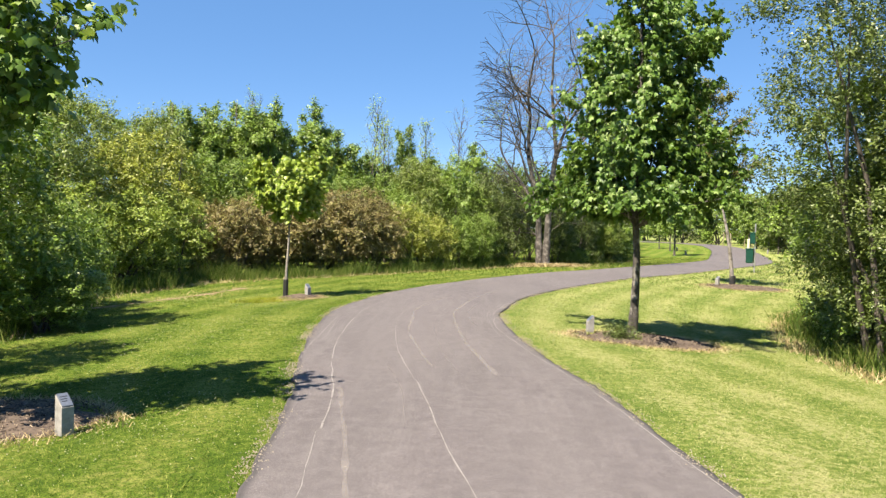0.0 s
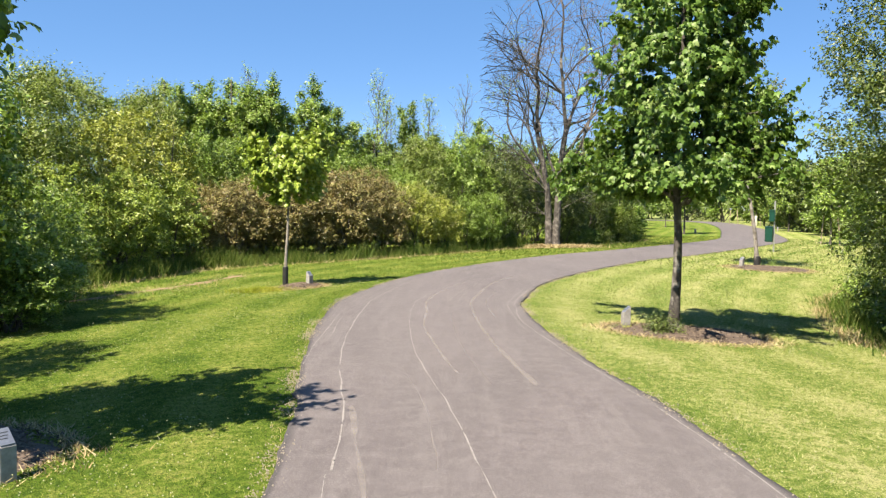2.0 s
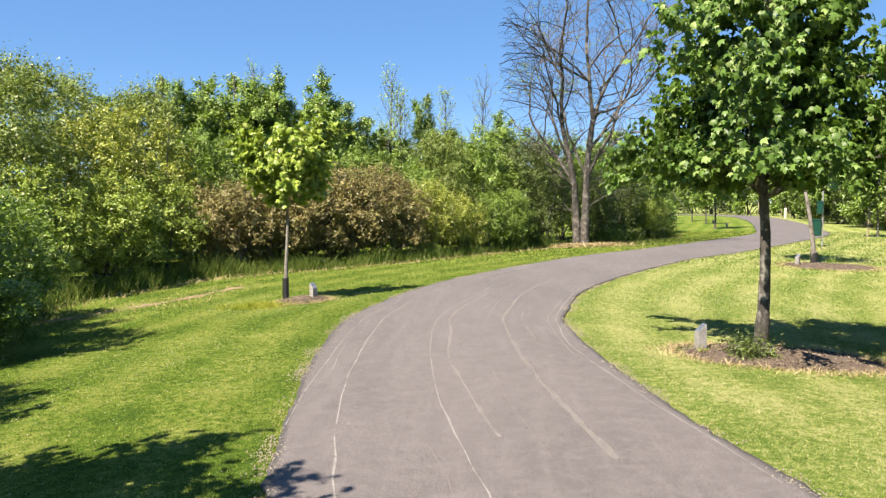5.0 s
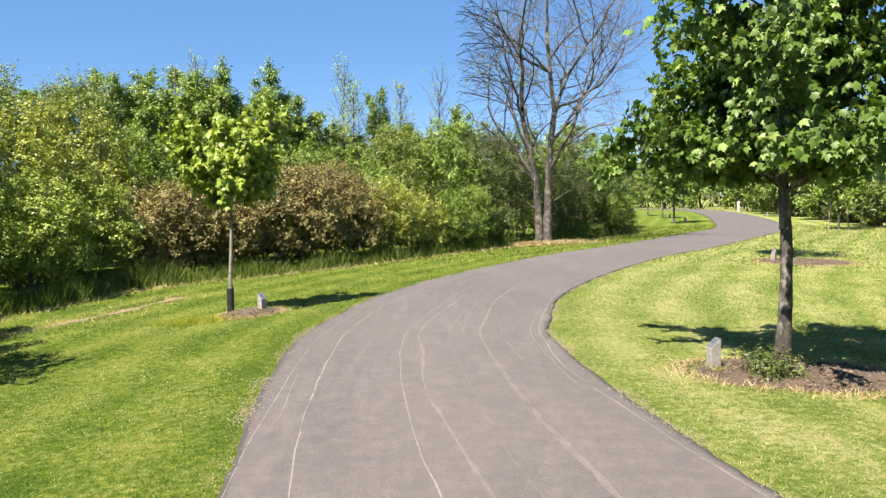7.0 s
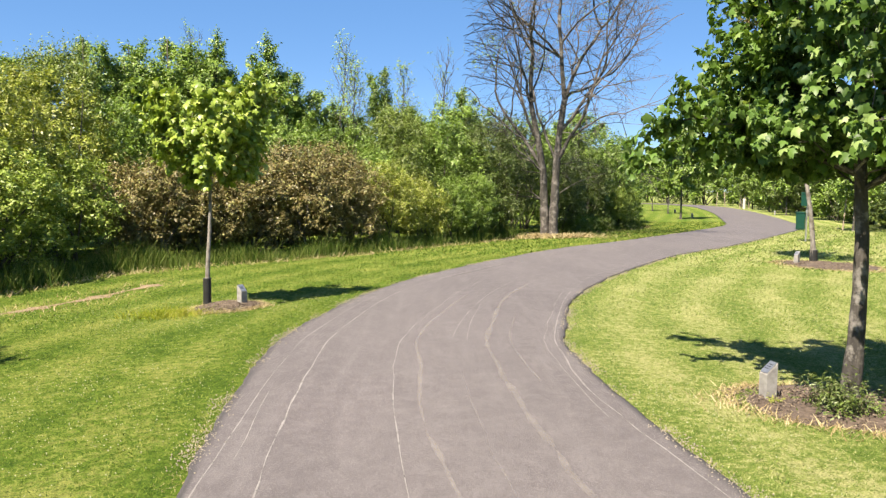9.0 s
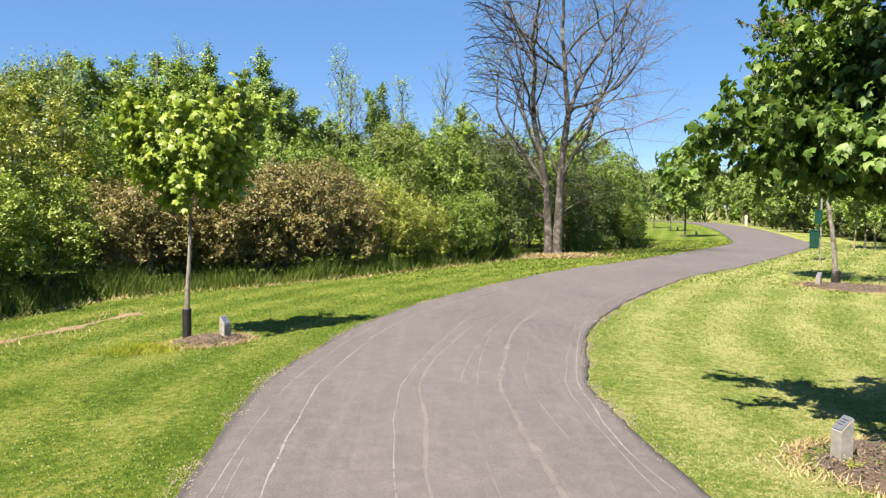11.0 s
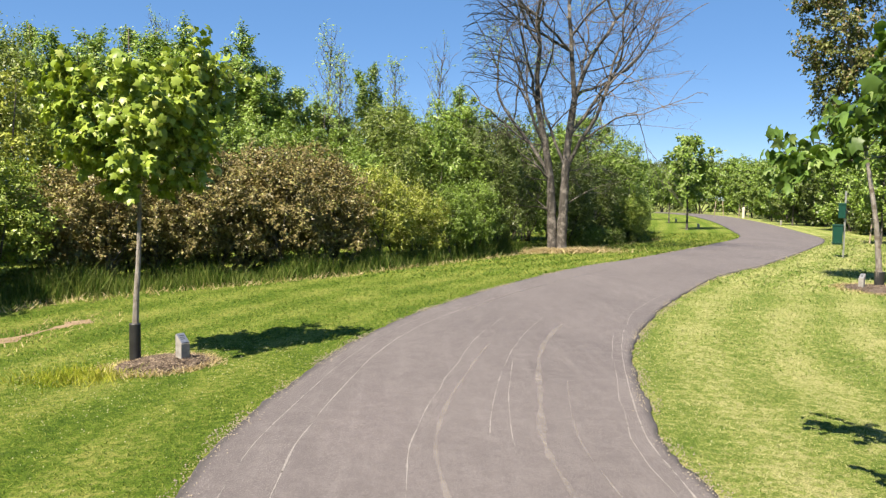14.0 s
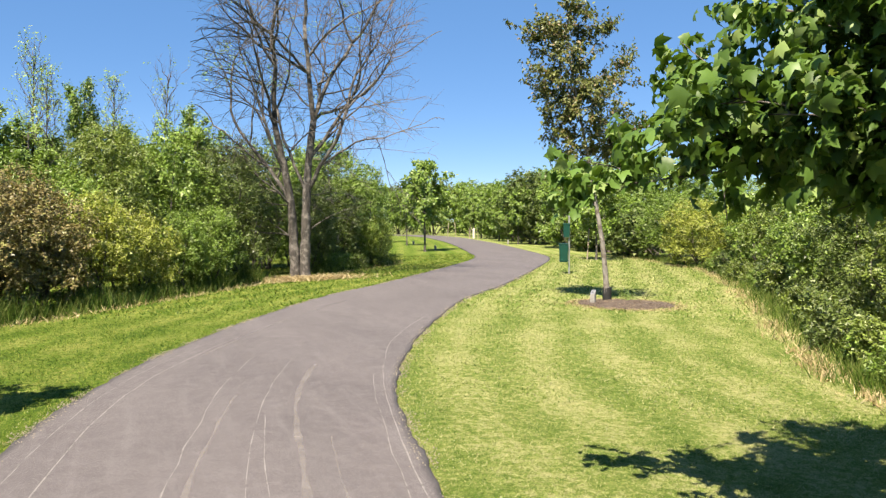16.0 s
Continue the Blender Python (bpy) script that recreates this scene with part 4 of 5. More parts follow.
ROWS = [
    # beside the start, on the sunny side
    (-5.9, 4.4, 5.0, 1.6, "big", "green"), (-6.4, 7.4, 4.6, 1.6, "big2", "green"), (-6.75, 11.2, 4.2, 1.45, "big", "green"), (-7.9, 13.4, 3.1, 1.3, "big2", "olive"), (-6.1, 12.2, 1.5, 0.85, "small", "green"), (-6.7, 13.5, 2.1, 1.0, "small2", "green"), (-5.7, 11.6, 1.1, 0.75, "small2", "green"), (-7.4, 15.2, 1.9, 1.0, "small", "green"),
    (-10.3, 17.0, 3.9, 1.5, "willow", "olive"), (-9.8, 19.0, 4.7, 1.7, "willow", "olive"), (-11.0, 16.2, 4.5, 1.7, "willow", "olive"), (-10.4, 22.2, 4.9, 1.6, "willow", "olive"),
    (-11.6, 25.0, 5.3, 1.7, "willow", "olive"), (-10.0, 27.0, 5.2, 1.6, "willow", "olive"), (-13, 20.5, 5.2, 1.8, "willow", "olive"), (-12, 12, 4.4, 1.8, "willow", "olive"),
    # front row
    (-8.5, 18.2, 2.4, 1.2, "small", "light"), (-7.9, 19.9, 2.35, 1.2, "small2", "light"), (-7.5, 21.6, 2.3, 1.1, "small", "light"), (-8.7, 21.4, 3.9, 1.3, "big", "yellow"),
    (-8.9, 24.0, 4.0, 1.4, "big2", "yellow"), (-7.6, 26.0, 3.7, 1.3, "big", "green"), (-6.9, 23.2, 2.1, 1.0, "small2", "brown"),
    (-6.2, 23.0, 2.1, 1.0, "small", "brown"), (-5.9, 23.9, 2.3, 1.1, "small2", "brown"), (-5.0, 24.6, 2.45, 1.15, "small", "brown"), (-4.0, 25.3, 2.6, 1.15, "small2", "brown"), (-3.0, 25.9, 2.6, 1.15, "small", "brown"), (-5.4, 23.6, 2.1, 1.0, "small", "brown"), (-4.5, 24.3, 2.2, 1.05, "small2", "brown"), (-3.5, 24.8, 2.4, 1.1, "small", "brown"),
    (-2.6, 26.0, 2.4, 1.1, "small2", "brown"), (-1.6, 27.3, 2.2, 1.0, "small", "yellow"), (-0.8, 28.4, 1.9, 0.9, "small2", "yellow"), (0.1, 29.5, 1.9, 0.9, "small", "green"),
    (0.9, 30.6, 2.1, 0.9, "small2", "green"), (-5.6, 24.6, 2.6, 1.1, "small", "green"), (-2.0, 28.6, 2.6, 1.1, "small", "bright"),
    # middle row
    (-4.3, 28.6, 3.5, 1.2, "big", "bright"), (-3.0, 29.3, 3.3, 1.3, "big2", "green"), (-1.5, 30.4, 4.0, 1.4, "willow", "olive"), (-0.3, 31.2, 4.2, 1.1, "big", "bright"),
    (-5.5, 27.6, 3.4, 1.2, "big2", "green"), (-6.6, 27.0, 3.7, 1.3, "big", "green"), (0.7, 32.0, 3.2, 1.1, "big2", "green"),
    # tall young trees behind
    (-10.3, 29.4, 6.0, 0.75, "tall", "bright"), (-9.3, 30.2, 5.6, 0.9, "tall2", "bright"), (-8.4, 31, 6.3, 1.0, "tall", "bright"), (-7.4, 31, 5.6, 0.95, "tall2", "green"), (-6.6, 32, 5.0, 0.9, "tall", "bright"),
    (-5.8, 33, 6.5, 0.9, "tall2", "bright"), (-4.5, 33, 5.0, 0.8, "tall", "bright"), (-2.3, 35, 6.0, 0.6, "tall", "green"), (0.6, 34, 5.2, 0.75, "tall2", "bright"), (-1.6, 34.5, 4.6, 0.9, "tall", "green"),
    (-3.4, 33.5, 4.3, 1.0, "tall", "green"), (-11.5, 28.5, 5.3, 1.2, "tall", "green"), (-0.6, 35, 4.4, 0.9, "tall2", "green"),
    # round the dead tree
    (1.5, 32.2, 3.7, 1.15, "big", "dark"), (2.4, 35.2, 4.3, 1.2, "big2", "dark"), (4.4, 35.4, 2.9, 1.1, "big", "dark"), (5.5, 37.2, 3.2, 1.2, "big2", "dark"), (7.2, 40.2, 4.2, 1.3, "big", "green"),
    (6.8, 38.4, 3.5, 1.05, "big2", "green"), (7.2, 37.9, 1.7, 0.8, "small", "light"), (6.0, 42.5, 5.3, 1.4, "tall", "bright"), (4.6, 40, 4.4, 1.4, "big2", "green"), (3.4, 38.5, 4.6, 1.3, "big", "green"),
    # further along the left
    (8.8, 46, 3.6, 1.7, "big", "green"), (7, 50, 4.5, 2.0, "big2", "green"), (10.2, 55, 3.8, 1.8, "big", "olive"), (12.5, 64, 4.0, 2.0, "big2", "green"), (15, 76, 4.3, 2.2, "big", "green"), (17.5, 86, 4.5, 2.4, "big2", "green"),
    (12, 85, 5.5, 2.6, "willow", "green"), (9, 68, 5.0, 2.4, "willow", "olive"),
    # beside the path on the shady side; the dark leaf puts hedge shade into colour
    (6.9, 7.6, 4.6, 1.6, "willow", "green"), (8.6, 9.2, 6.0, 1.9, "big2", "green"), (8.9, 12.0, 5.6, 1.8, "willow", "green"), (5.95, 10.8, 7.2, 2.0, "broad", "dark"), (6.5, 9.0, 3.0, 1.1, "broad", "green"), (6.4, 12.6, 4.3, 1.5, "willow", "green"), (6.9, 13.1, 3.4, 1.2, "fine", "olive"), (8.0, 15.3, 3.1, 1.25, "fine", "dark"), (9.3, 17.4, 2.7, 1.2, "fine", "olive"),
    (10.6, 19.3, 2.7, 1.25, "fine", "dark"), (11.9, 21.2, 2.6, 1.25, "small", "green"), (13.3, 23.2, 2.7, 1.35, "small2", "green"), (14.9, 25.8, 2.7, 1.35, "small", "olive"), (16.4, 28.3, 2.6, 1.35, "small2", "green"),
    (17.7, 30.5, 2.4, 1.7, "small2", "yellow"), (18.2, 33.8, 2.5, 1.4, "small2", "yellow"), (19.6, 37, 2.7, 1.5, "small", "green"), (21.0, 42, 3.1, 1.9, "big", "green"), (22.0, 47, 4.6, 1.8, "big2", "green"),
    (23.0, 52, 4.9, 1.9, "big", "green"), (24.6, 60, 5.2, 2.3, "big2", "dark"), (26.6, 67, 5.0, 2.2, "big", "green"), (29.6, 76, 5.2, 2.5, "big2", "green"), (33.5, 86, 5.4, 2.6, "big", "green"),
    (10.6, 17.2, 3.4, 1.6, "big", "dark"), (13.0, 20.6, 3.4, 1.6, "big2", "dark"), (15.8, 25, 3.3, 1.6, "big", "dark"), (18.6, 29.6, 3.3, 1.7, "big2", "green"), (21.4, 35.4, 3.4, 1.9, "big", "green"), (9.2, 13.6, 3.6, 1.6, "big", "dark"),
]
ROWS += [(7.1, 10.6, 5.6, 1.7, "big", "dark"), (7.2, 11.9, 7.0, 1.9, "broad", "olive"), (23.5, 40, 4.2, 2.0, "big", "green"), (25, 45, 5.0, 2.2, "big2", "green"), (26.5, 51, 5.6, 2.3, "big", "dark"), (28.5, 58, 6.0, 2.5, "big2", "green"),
         (31, 66, 6.3, 2.6, "big", "green"), (34, 75, 6.5, 2.8, "big2", "green"), (-10.6, 17.2, 4.2, 1.6, "willow", "olive")]
ROWS += [(-9.6, 31.8, 5.1, 1.5, "big", "bright"), (-8.0, 32.4, 5.3, 1.5, "big2", "bright"), (-6.6, 33.4, 5.0, 1.5, "big", "bright"), (-9.8, 30.9, 6.2, 0.9, "tall2", "bright"), (-7.9, 31.6, 6.0, 0.95, "tall", "bright"), (-7.0, 30.8, 6.2, 0.8, "tall2", "bright"), (-5.2, 32.4, 5.4, 0.9, "tall", "bright"), (-5.1, 34.2, 4.6, 1.5, "big2", "green"), (-3.4, 35.2, 4.4, 1.5, "big", "green"),
         (-1.4, 36.4, 4.4, 1.5, "big2", "bright"), (0.6, 37, 4.3, 1.5, "big", "green"), (2.2, 39, 4.8, 1.6, "big2", "green")]
weedy = random.Random(9)
# weeds at the hedge foot, many dark-leaved to put its shade into colour
for x0, y0, x1, y1, n in [(4.8, 35, 7.4, 38, 5), (6.3, 12.6, 7.3, 16.2, 7), (7.4, 16.4, 11.5, 21.6, 10), (11.7, 21.9, 16.9, 30.7, 9)]:
    for k in range(n):
        f = (k + weedy.random()) / n
        s = weedy.uniform(0.7, 1.2)
        ROWS.append((x0 + (x1 - x0) * f + weedy.uniform(-0.25, 0.1), y0 + (y1 - y0) * f + weedy.uniform(-0.1, 0.25), 0.7 * s, 0.5 * s, "weed", weedy.choice(["green", "dark", "olive", "dark"])))
# low, mostly dark-leaved clumps added to stand for shade under the far hedges
for k in range(16):
    f = k / 15
    ROWS.append((20.6 + 14 * f + weedy.uniform(-0.3, 0.3), 40 + 47 * f, weedy.uniform(1.6, 2.3), weedy.uniform(1.5, 2.0), "weed", "dark"))
    ROWS.append((7.6 + 9.5 * f + weedy.uniform(-0.3, 0.3), 44 + 43 * f, weedy.uniform(1.5, 2.2), weedy.uniform(1.5, 2.0), "weed", weedy.choice(["dark", "green"])))
far = random.Random(4)
for i in range(19):
    x = -28 + i * 6.0
    ROWS.append((x, 124 + far.uniform(-5, 5), far.uniform(6.5, 8.5), far.uniform(4.0, 5.0), far.choice(["big", "big2", "willow"]), far.choice(["green", "olive", "green", "dark"])))
ROWS += [(31.5, 99, 6.0, 2.8, "big", "green"), (29.5, 106, 6.2, 3.0, "big2", "dark"), (26, 113.5, 6.6, 3.4, "big", "green"), (21, 118, 6.4, 3.4, "big2", "olive"), (15, 121.5, 6.6, 3.4, "big", "green"), (35, 96, 6.4, 3.0, "big2", "green")]
spread(PROTO, ROWS, LOOKS)
for src, _, _ in PROTO.values():
    drop_thing(src)

# ---- lawn, tall grass, flowers, straw ----


def blades(name, mat, xy, h, w, r, lean=0.45, label="", category="", sink=0.01):
    """A field of single grass blades, one narrow triangle each."""
    n = len(xy)
    az = r.random(n) * 2 * math.pi
    side = np.stack([np.cos(az), np.sin(az), np.zeros(n)], 1)
    z = lie(xy[:, 0], xy[:, 1]) - sink
    p = np.concatenate([xy, z[:, None]], 1)
    tip = p + np.concatenate([r.normal(0, lean, (n, 2)), np.ones((n, 1))], 1) * h[:, None]
    V = np.stack([p - side * w[:, None] / 2, p + side * w[:, None] / 2, tip], 1).reshape(-1, 3)
    me = tri_mesh(name, V, np.arange(3 * n).reshape(-1, 3))
    at = me.attributes.new("mow", 'FLOAT', 'POINT')
    at.data.foreach_set("value", np.repeat(aside(xy[:, 0], xy[:, 1]), 3).astype(np.float32))
    ob = part(name, me, mat)
    return tagged(ob, label, category, kind="stuff")


BEDS = [(-3.5, 6.25, 1.05, 0.75), (-3.0, 16.05, 0.46, 0.42), (2.75, 11.62, 1.05, 0.72), (8.1, 23.0, 1.1, 0.85)]
SOIL_STRIP = [(-7.0, 15.2), (-6.0, 16.5), (-5.6, 17.3), (-5.2, 18.3), (-4.9, 19.2)]


def strip_gap(x, y):
    c = spline(SOIL_STRIP, 6)
    return np.min(np.hypot(x[:, None] - c[None, :, 0], y[:, None] - c[None, :, 1]), axis=1)


def clear_of_beds(x, y, grow=1.0):
    ok = np.ones(len(x), bool)
    for bx, by, rx, ry in BEDS:
        a = np.arctan2((y - by) / ry, (x - bx) / rx)
        edge = grow * (0.92 + 0.08 * np.sin(3 * a + bx) + 0.05 * np.sin(7 * a))
        ok &= np.hypot((x - bx) / rx, (y - by) / ry) > edge
    return ok


def lawn_points(r, lo, hi, density, d0, d1):
    """Places on the lawn between d0 and d1 metres from the walked stretch."""
    n = int((hi[0] - lo[0]) * (hi[1] - lo[1]) * density)
    x, y = r.uniform(lo[0], hi[0], n), r.uniform(lo[1], hi[1], n)
    d = np.hypot(x + 0.3, y - np.clip(y, 1, 10))
    off = np.abs(aside(x, y)) - half_width(y)
    ok = (d >= d0) & (d < d1) & (off > 0.005)
    x, y = x[ok], y[ok]
    ok = clear_of_beds(x, y)
    return np.stack([x[ok], y[ok]], 1)


r = np.random.default_rng(12)
for lo, hi, dens, d0, d1, h, w in [((-7, 3.2), (6.5, 16.5), 3000, 0, 6.5, 0.021, 0.008), ((-9, 3), (13, 24), 800, 6.5, 14, 0.030, 0.013), ((-9, 10), (22, 46), 150, 14, 38, 0.045, 0.035)]:
    xy = lawn_points(r, lo, hi, dens, d0, d1)
    if d0 < 14:
        xy = xy[strip_gap(xy[:, 0], xy[:, 1]) > 0.13 * r.random(len(xy))]
    k = 0.6 + 0.8 * r.random(len(xy))
    wd = w * (0.7 + 0.6 * r.random(len(xy)))
    # right of the path the blades take the copy coloured as sunlit
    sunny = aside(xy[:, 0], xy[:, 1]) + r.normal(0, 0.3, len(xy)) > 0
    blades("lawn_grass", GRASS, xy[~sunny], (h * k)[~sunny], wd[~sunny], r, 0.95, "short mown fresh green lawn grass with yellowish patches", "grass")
    blades("lawn_grass", SUNLIT_LAWN, xy[sunny], (h * k)[sunny], wd[sunny], r, 0.95, "short mown yellow-green lawn grass, coloured as if in full sun", "grass")

# dry clippings and dead grass along both edges of the asphalt
s = r.uniform(13, 50, 38000)
yy = np.interp(s, CS, CL[:, 1])
xy = on_path(s, np.where(r.random(38000) < 0.5, -1, 1) * (half_width(yy) + np.abs(r.normal(0.0, 0.07, 38000)) - 0.02))
clump = np.sin(s * 3.1) + np.sin(s * 7.7 + 1) + r.normal(0, 0.7, 38000) > -0.2
xy = xy[clump]
blades("dry_grass", STRAW, xy, 0.017 * (0.5 + r.random(len(xy))), np.full(len(xy), 0.007), r, 1.3, "dry straw-coloured grass along the asphalt edge", "grass")


def crumbs():
    n = 30000
    s = r.uniform(13, 48, n)
    side = np.where(r.random(n) < 0.55, -1, 1)
    o = side * (half_width(np.interp(s, CS, CL[:, 1])) + r.normal(0.025, 0.045, n))
    keep = np.sin(s * 2.3 + side) + np.sin(s * 5.9) + r.normal(0, 0.8, n) > 0.2
    p = on_path(s[keep], o[keep])
    z = np.where(np.abs(o[keep]) < half_width(p[:, 1]), 0.024, 0.012)
    beads("edge_gravel", GRIT, np.concatenate([p, z[:, None]], 1), 0.0025 + 0.005 * r.random(len(p)) ** 2, "crumbs of dry earth and gravel along the asphalt edge", "gravel")


def along(line, n, spread_, r_):
    c = spline(line, 10)
    k = r_.integers(0, len(c) - 1, n)
    u = r_.random(n)[:, None]
    return c[k] * (1 - u) + c[k + 1] * u + r_.normal(0, spread_, (n, 2))


HEDGE_LEFT = [(-6.2, 4), (-6.2, 10), (-6.5, 12.6), (-7.6, 16.6), (-7.2, 18.9), (-6.6, 20.9), (-5.6, 22.1), (-4.4, 23.1), (-3.2, 24.0), (-2.0, 25.3), (-0.9, 27.0), (0.4, 29.0), (1.5, 30.8), (2.4, 32.2)]
HEDGE_LEFT_2 = [(4.8, 34.8), (6.0, 36.4), (7.2, 37.8), (8.4, 40), (8.6, 43)]
HEDGE_RIGHT = [(5.6, 6.5), (5.5, 9.6), (5.8, 12.5), (6.65, 15.3), (7.2, 16.4), (8.0, 17.6), (9.4, 19.7), (11.3, 22.4), (13.1, 24.9), (15.3, 28.2), (17.2, 31.3), (18.4, 35), (20.2, 40.5)]
for line, n, sp in [(HEDGE_LEFT, 42000, 0.26), (HEDGE_LEFT_2, 5000, 0.28), (HEDGE_RIGHT, 20000, 0.28)]:
    xy = along(line, n, sp, r) + np.array((-0.22, 0.20) if line is not HEDGE_RIGHT else (0.1, 0.0))
    lump = 0.45 + 0.5 * np.sin(xy[:, 0] * 2.3 + 1) * np.sin(xy[:, 1] * 1.9) + 0.2 * r.normal(size=n)
    h = np.clip((0.12 if line is not HEDGE_RIGHT else 0.2) + 0.42 * lump, 0.08, 0.75) * (0.5 + 0.6 * r.random(n))
    h = h * (0.62 if line is HEDGE_RIGHT else 1.1)
    blades("tall_grass", TALL, xy, h, 0.010 + 0.012 * r.random(n), r, 0.38, "tall unmown grass along the hedgerow", "grass")
    xy = along(line, n // (30 if line is not HEDGE_RIGHT else 4), 0.13, r) + np.array((0.32, -0.30) if line is not HEDGE_RIGHT else (-0.46, 0.24))
    if line is HEDGE_RIGHT:
        xy = xy[np.sin(xy[:, 1] * 2.6) + np.sin(xy[:, 1] * 5.3 + 1) + r.normal(0, 0.5, len(xy)) > -0.5]
    blades("dry_grass", STRAW, xy, 0.05 + 0.09 * r.random(len(xy)), np.full(len(xy), 0.018), r, 0.9, "dry straw-coloured grass along the hedge foot", "grass")

# white clover heads in the lawn
xy = lawn_points(r, (-6.5, 3.2), (6, 17), 120, 0, 13)
lump = np.sin(xy[:, 0] * 1.7 + 0.5) + np.sin(xy[:, 1] * 1.3) + r.normal(0, 0.7, len(xy)) + np.where(xy[:, 0] < 0, 0.4, -0.2)
xy = xy[lump > 0.35]
OCT = np.array([(1, 0, 0), (0, 1, 0), (-1, 0, 0), (0, -1, 0), (0, 0, 1), (0, 0, -1)], float)
OCF = np.array([(0, 1, 4), (1, 2, 4), (2, 3, 4), (3, 0, 4), (1, 0, 5), (2, 1, 5), (3, 2, 5), (0, 3, 5)])


def beads(name, mat, pos, size, label, category):
    V = pos[:, None] + OCT[None] * size[:, None, None]
    F = OCF[None] + (np.arange(len(pos)) * 6)[:, None, None]
    ob = part(name, tri_mesh(name, V.reshape(-1, 3), F.reshape(-1, 3)), mat)
    return tagged(ob, label, category, kind="stuff")


crumbs()
bl = []
for bx, by, bh, br, n in [(-1.6, 27.3, 2.2, 1.0, 170), (-0.8, 28.4, 1.9, 0.9, 150), (-2.6, 26.0, 2.4, 1.1, 110), (-3.5, 24.8, 2.4, 1.1, 90), (-4.5, 24.3, 2.2, 1.05, 80), (-5.4, 23.6, 2.1, 1.0, 60)]:
    d = unit(r.normal(size=(n, 3)) + (0.1, -0.7, 0.6))
    c = np.array((bx, by, gz(bx, by) + bh * 0.55))
    bl.append(c + d * (br * 0.98, br * 0.98, bh * 0.46) * (0.92 + 0.12 * r.random((n, 1))))
bl = np.concatenate(bl)
beads("shrub_blossom", WHITE_BLOSSOM, bl, 0.006 + 0.007 * r.random(len(bl)), "small cream blossom clusters on the hedgerow shrubs", "flowers")
pos = np.concatenate([xy, (lie(xy[:, 0], xy[:, 1]) + 0.035 + 0.02 * r.random(len(xy)))[:, None]], 1)
beads("clover_flowers", CLOVER, pos, 0.0025 + 0.0035 * r.random(len(xy)), "small white clover flowers scattered in the lawn", "flowers")

# bare dry earth worn into the lawn by the thicket
sc = spline(SOIL_STRIP, 10)
tan = unit(np.gradient(sc, axis=0))
wid = np.clip(0.07 + 0.09 * np.sin(np.arange(len(sc)) * 0.55) + 0.06 * np.sin(np.arange(len(sc)) * 1.7 + 1), 0.012, 0.3)
wid[0] = wid[-1] = 0.02
ed = [np.stack([sc[:, 0] + q * tan[:, 1] * wid, sc[:, 1] - q * tan[:, 0] * wid], 1) for q in (-1, -0.4, 0.3, 1)]
lift = (0.003, 0.012, 0.010, 0.003)
V = np.stack([np.concatenate([e, (lie(e[:, 0], e[:, 1]) + l)[:, None]], 1) for e, l in zip(ed, lift)], 1)
n = len(sc)
a = (np.arange(n - 1)[:, None] * 4 + np.arange(3)[None]).ravel()
tagged(part("bare_earth", tri_mesh("bare_earth", V.reshape(-1, 3), np.stack([a, a + 1, a + 5, a + 4], -1)), EARTH, smooth=True), "strip of bare dry brown earth in the grass", "soil", kind="structure")
xy = along(SOIL_STRIP, 600, 0.34, r)
blades("dry_grass", STRAW, xy, 0.03 + 0.05 * r.random(len(xy)), np.full(len(xy), 0.014), r, 0.9, "dry grass over the bare earth", "grass")
# straw round the dead tree's foot
xy = np.array((3.3, 31.9)) + r.normal(0, 1, (3500, 2)) * (0.75, 0.35)
blades("dry_grass", STRAW, xy, 0.05 + 0.14 * r.random(3500), np.full(3500, 0.03), r, 1.2, "heap of dry straw round the dead tree", "straw")

# ---- mulch beds ----


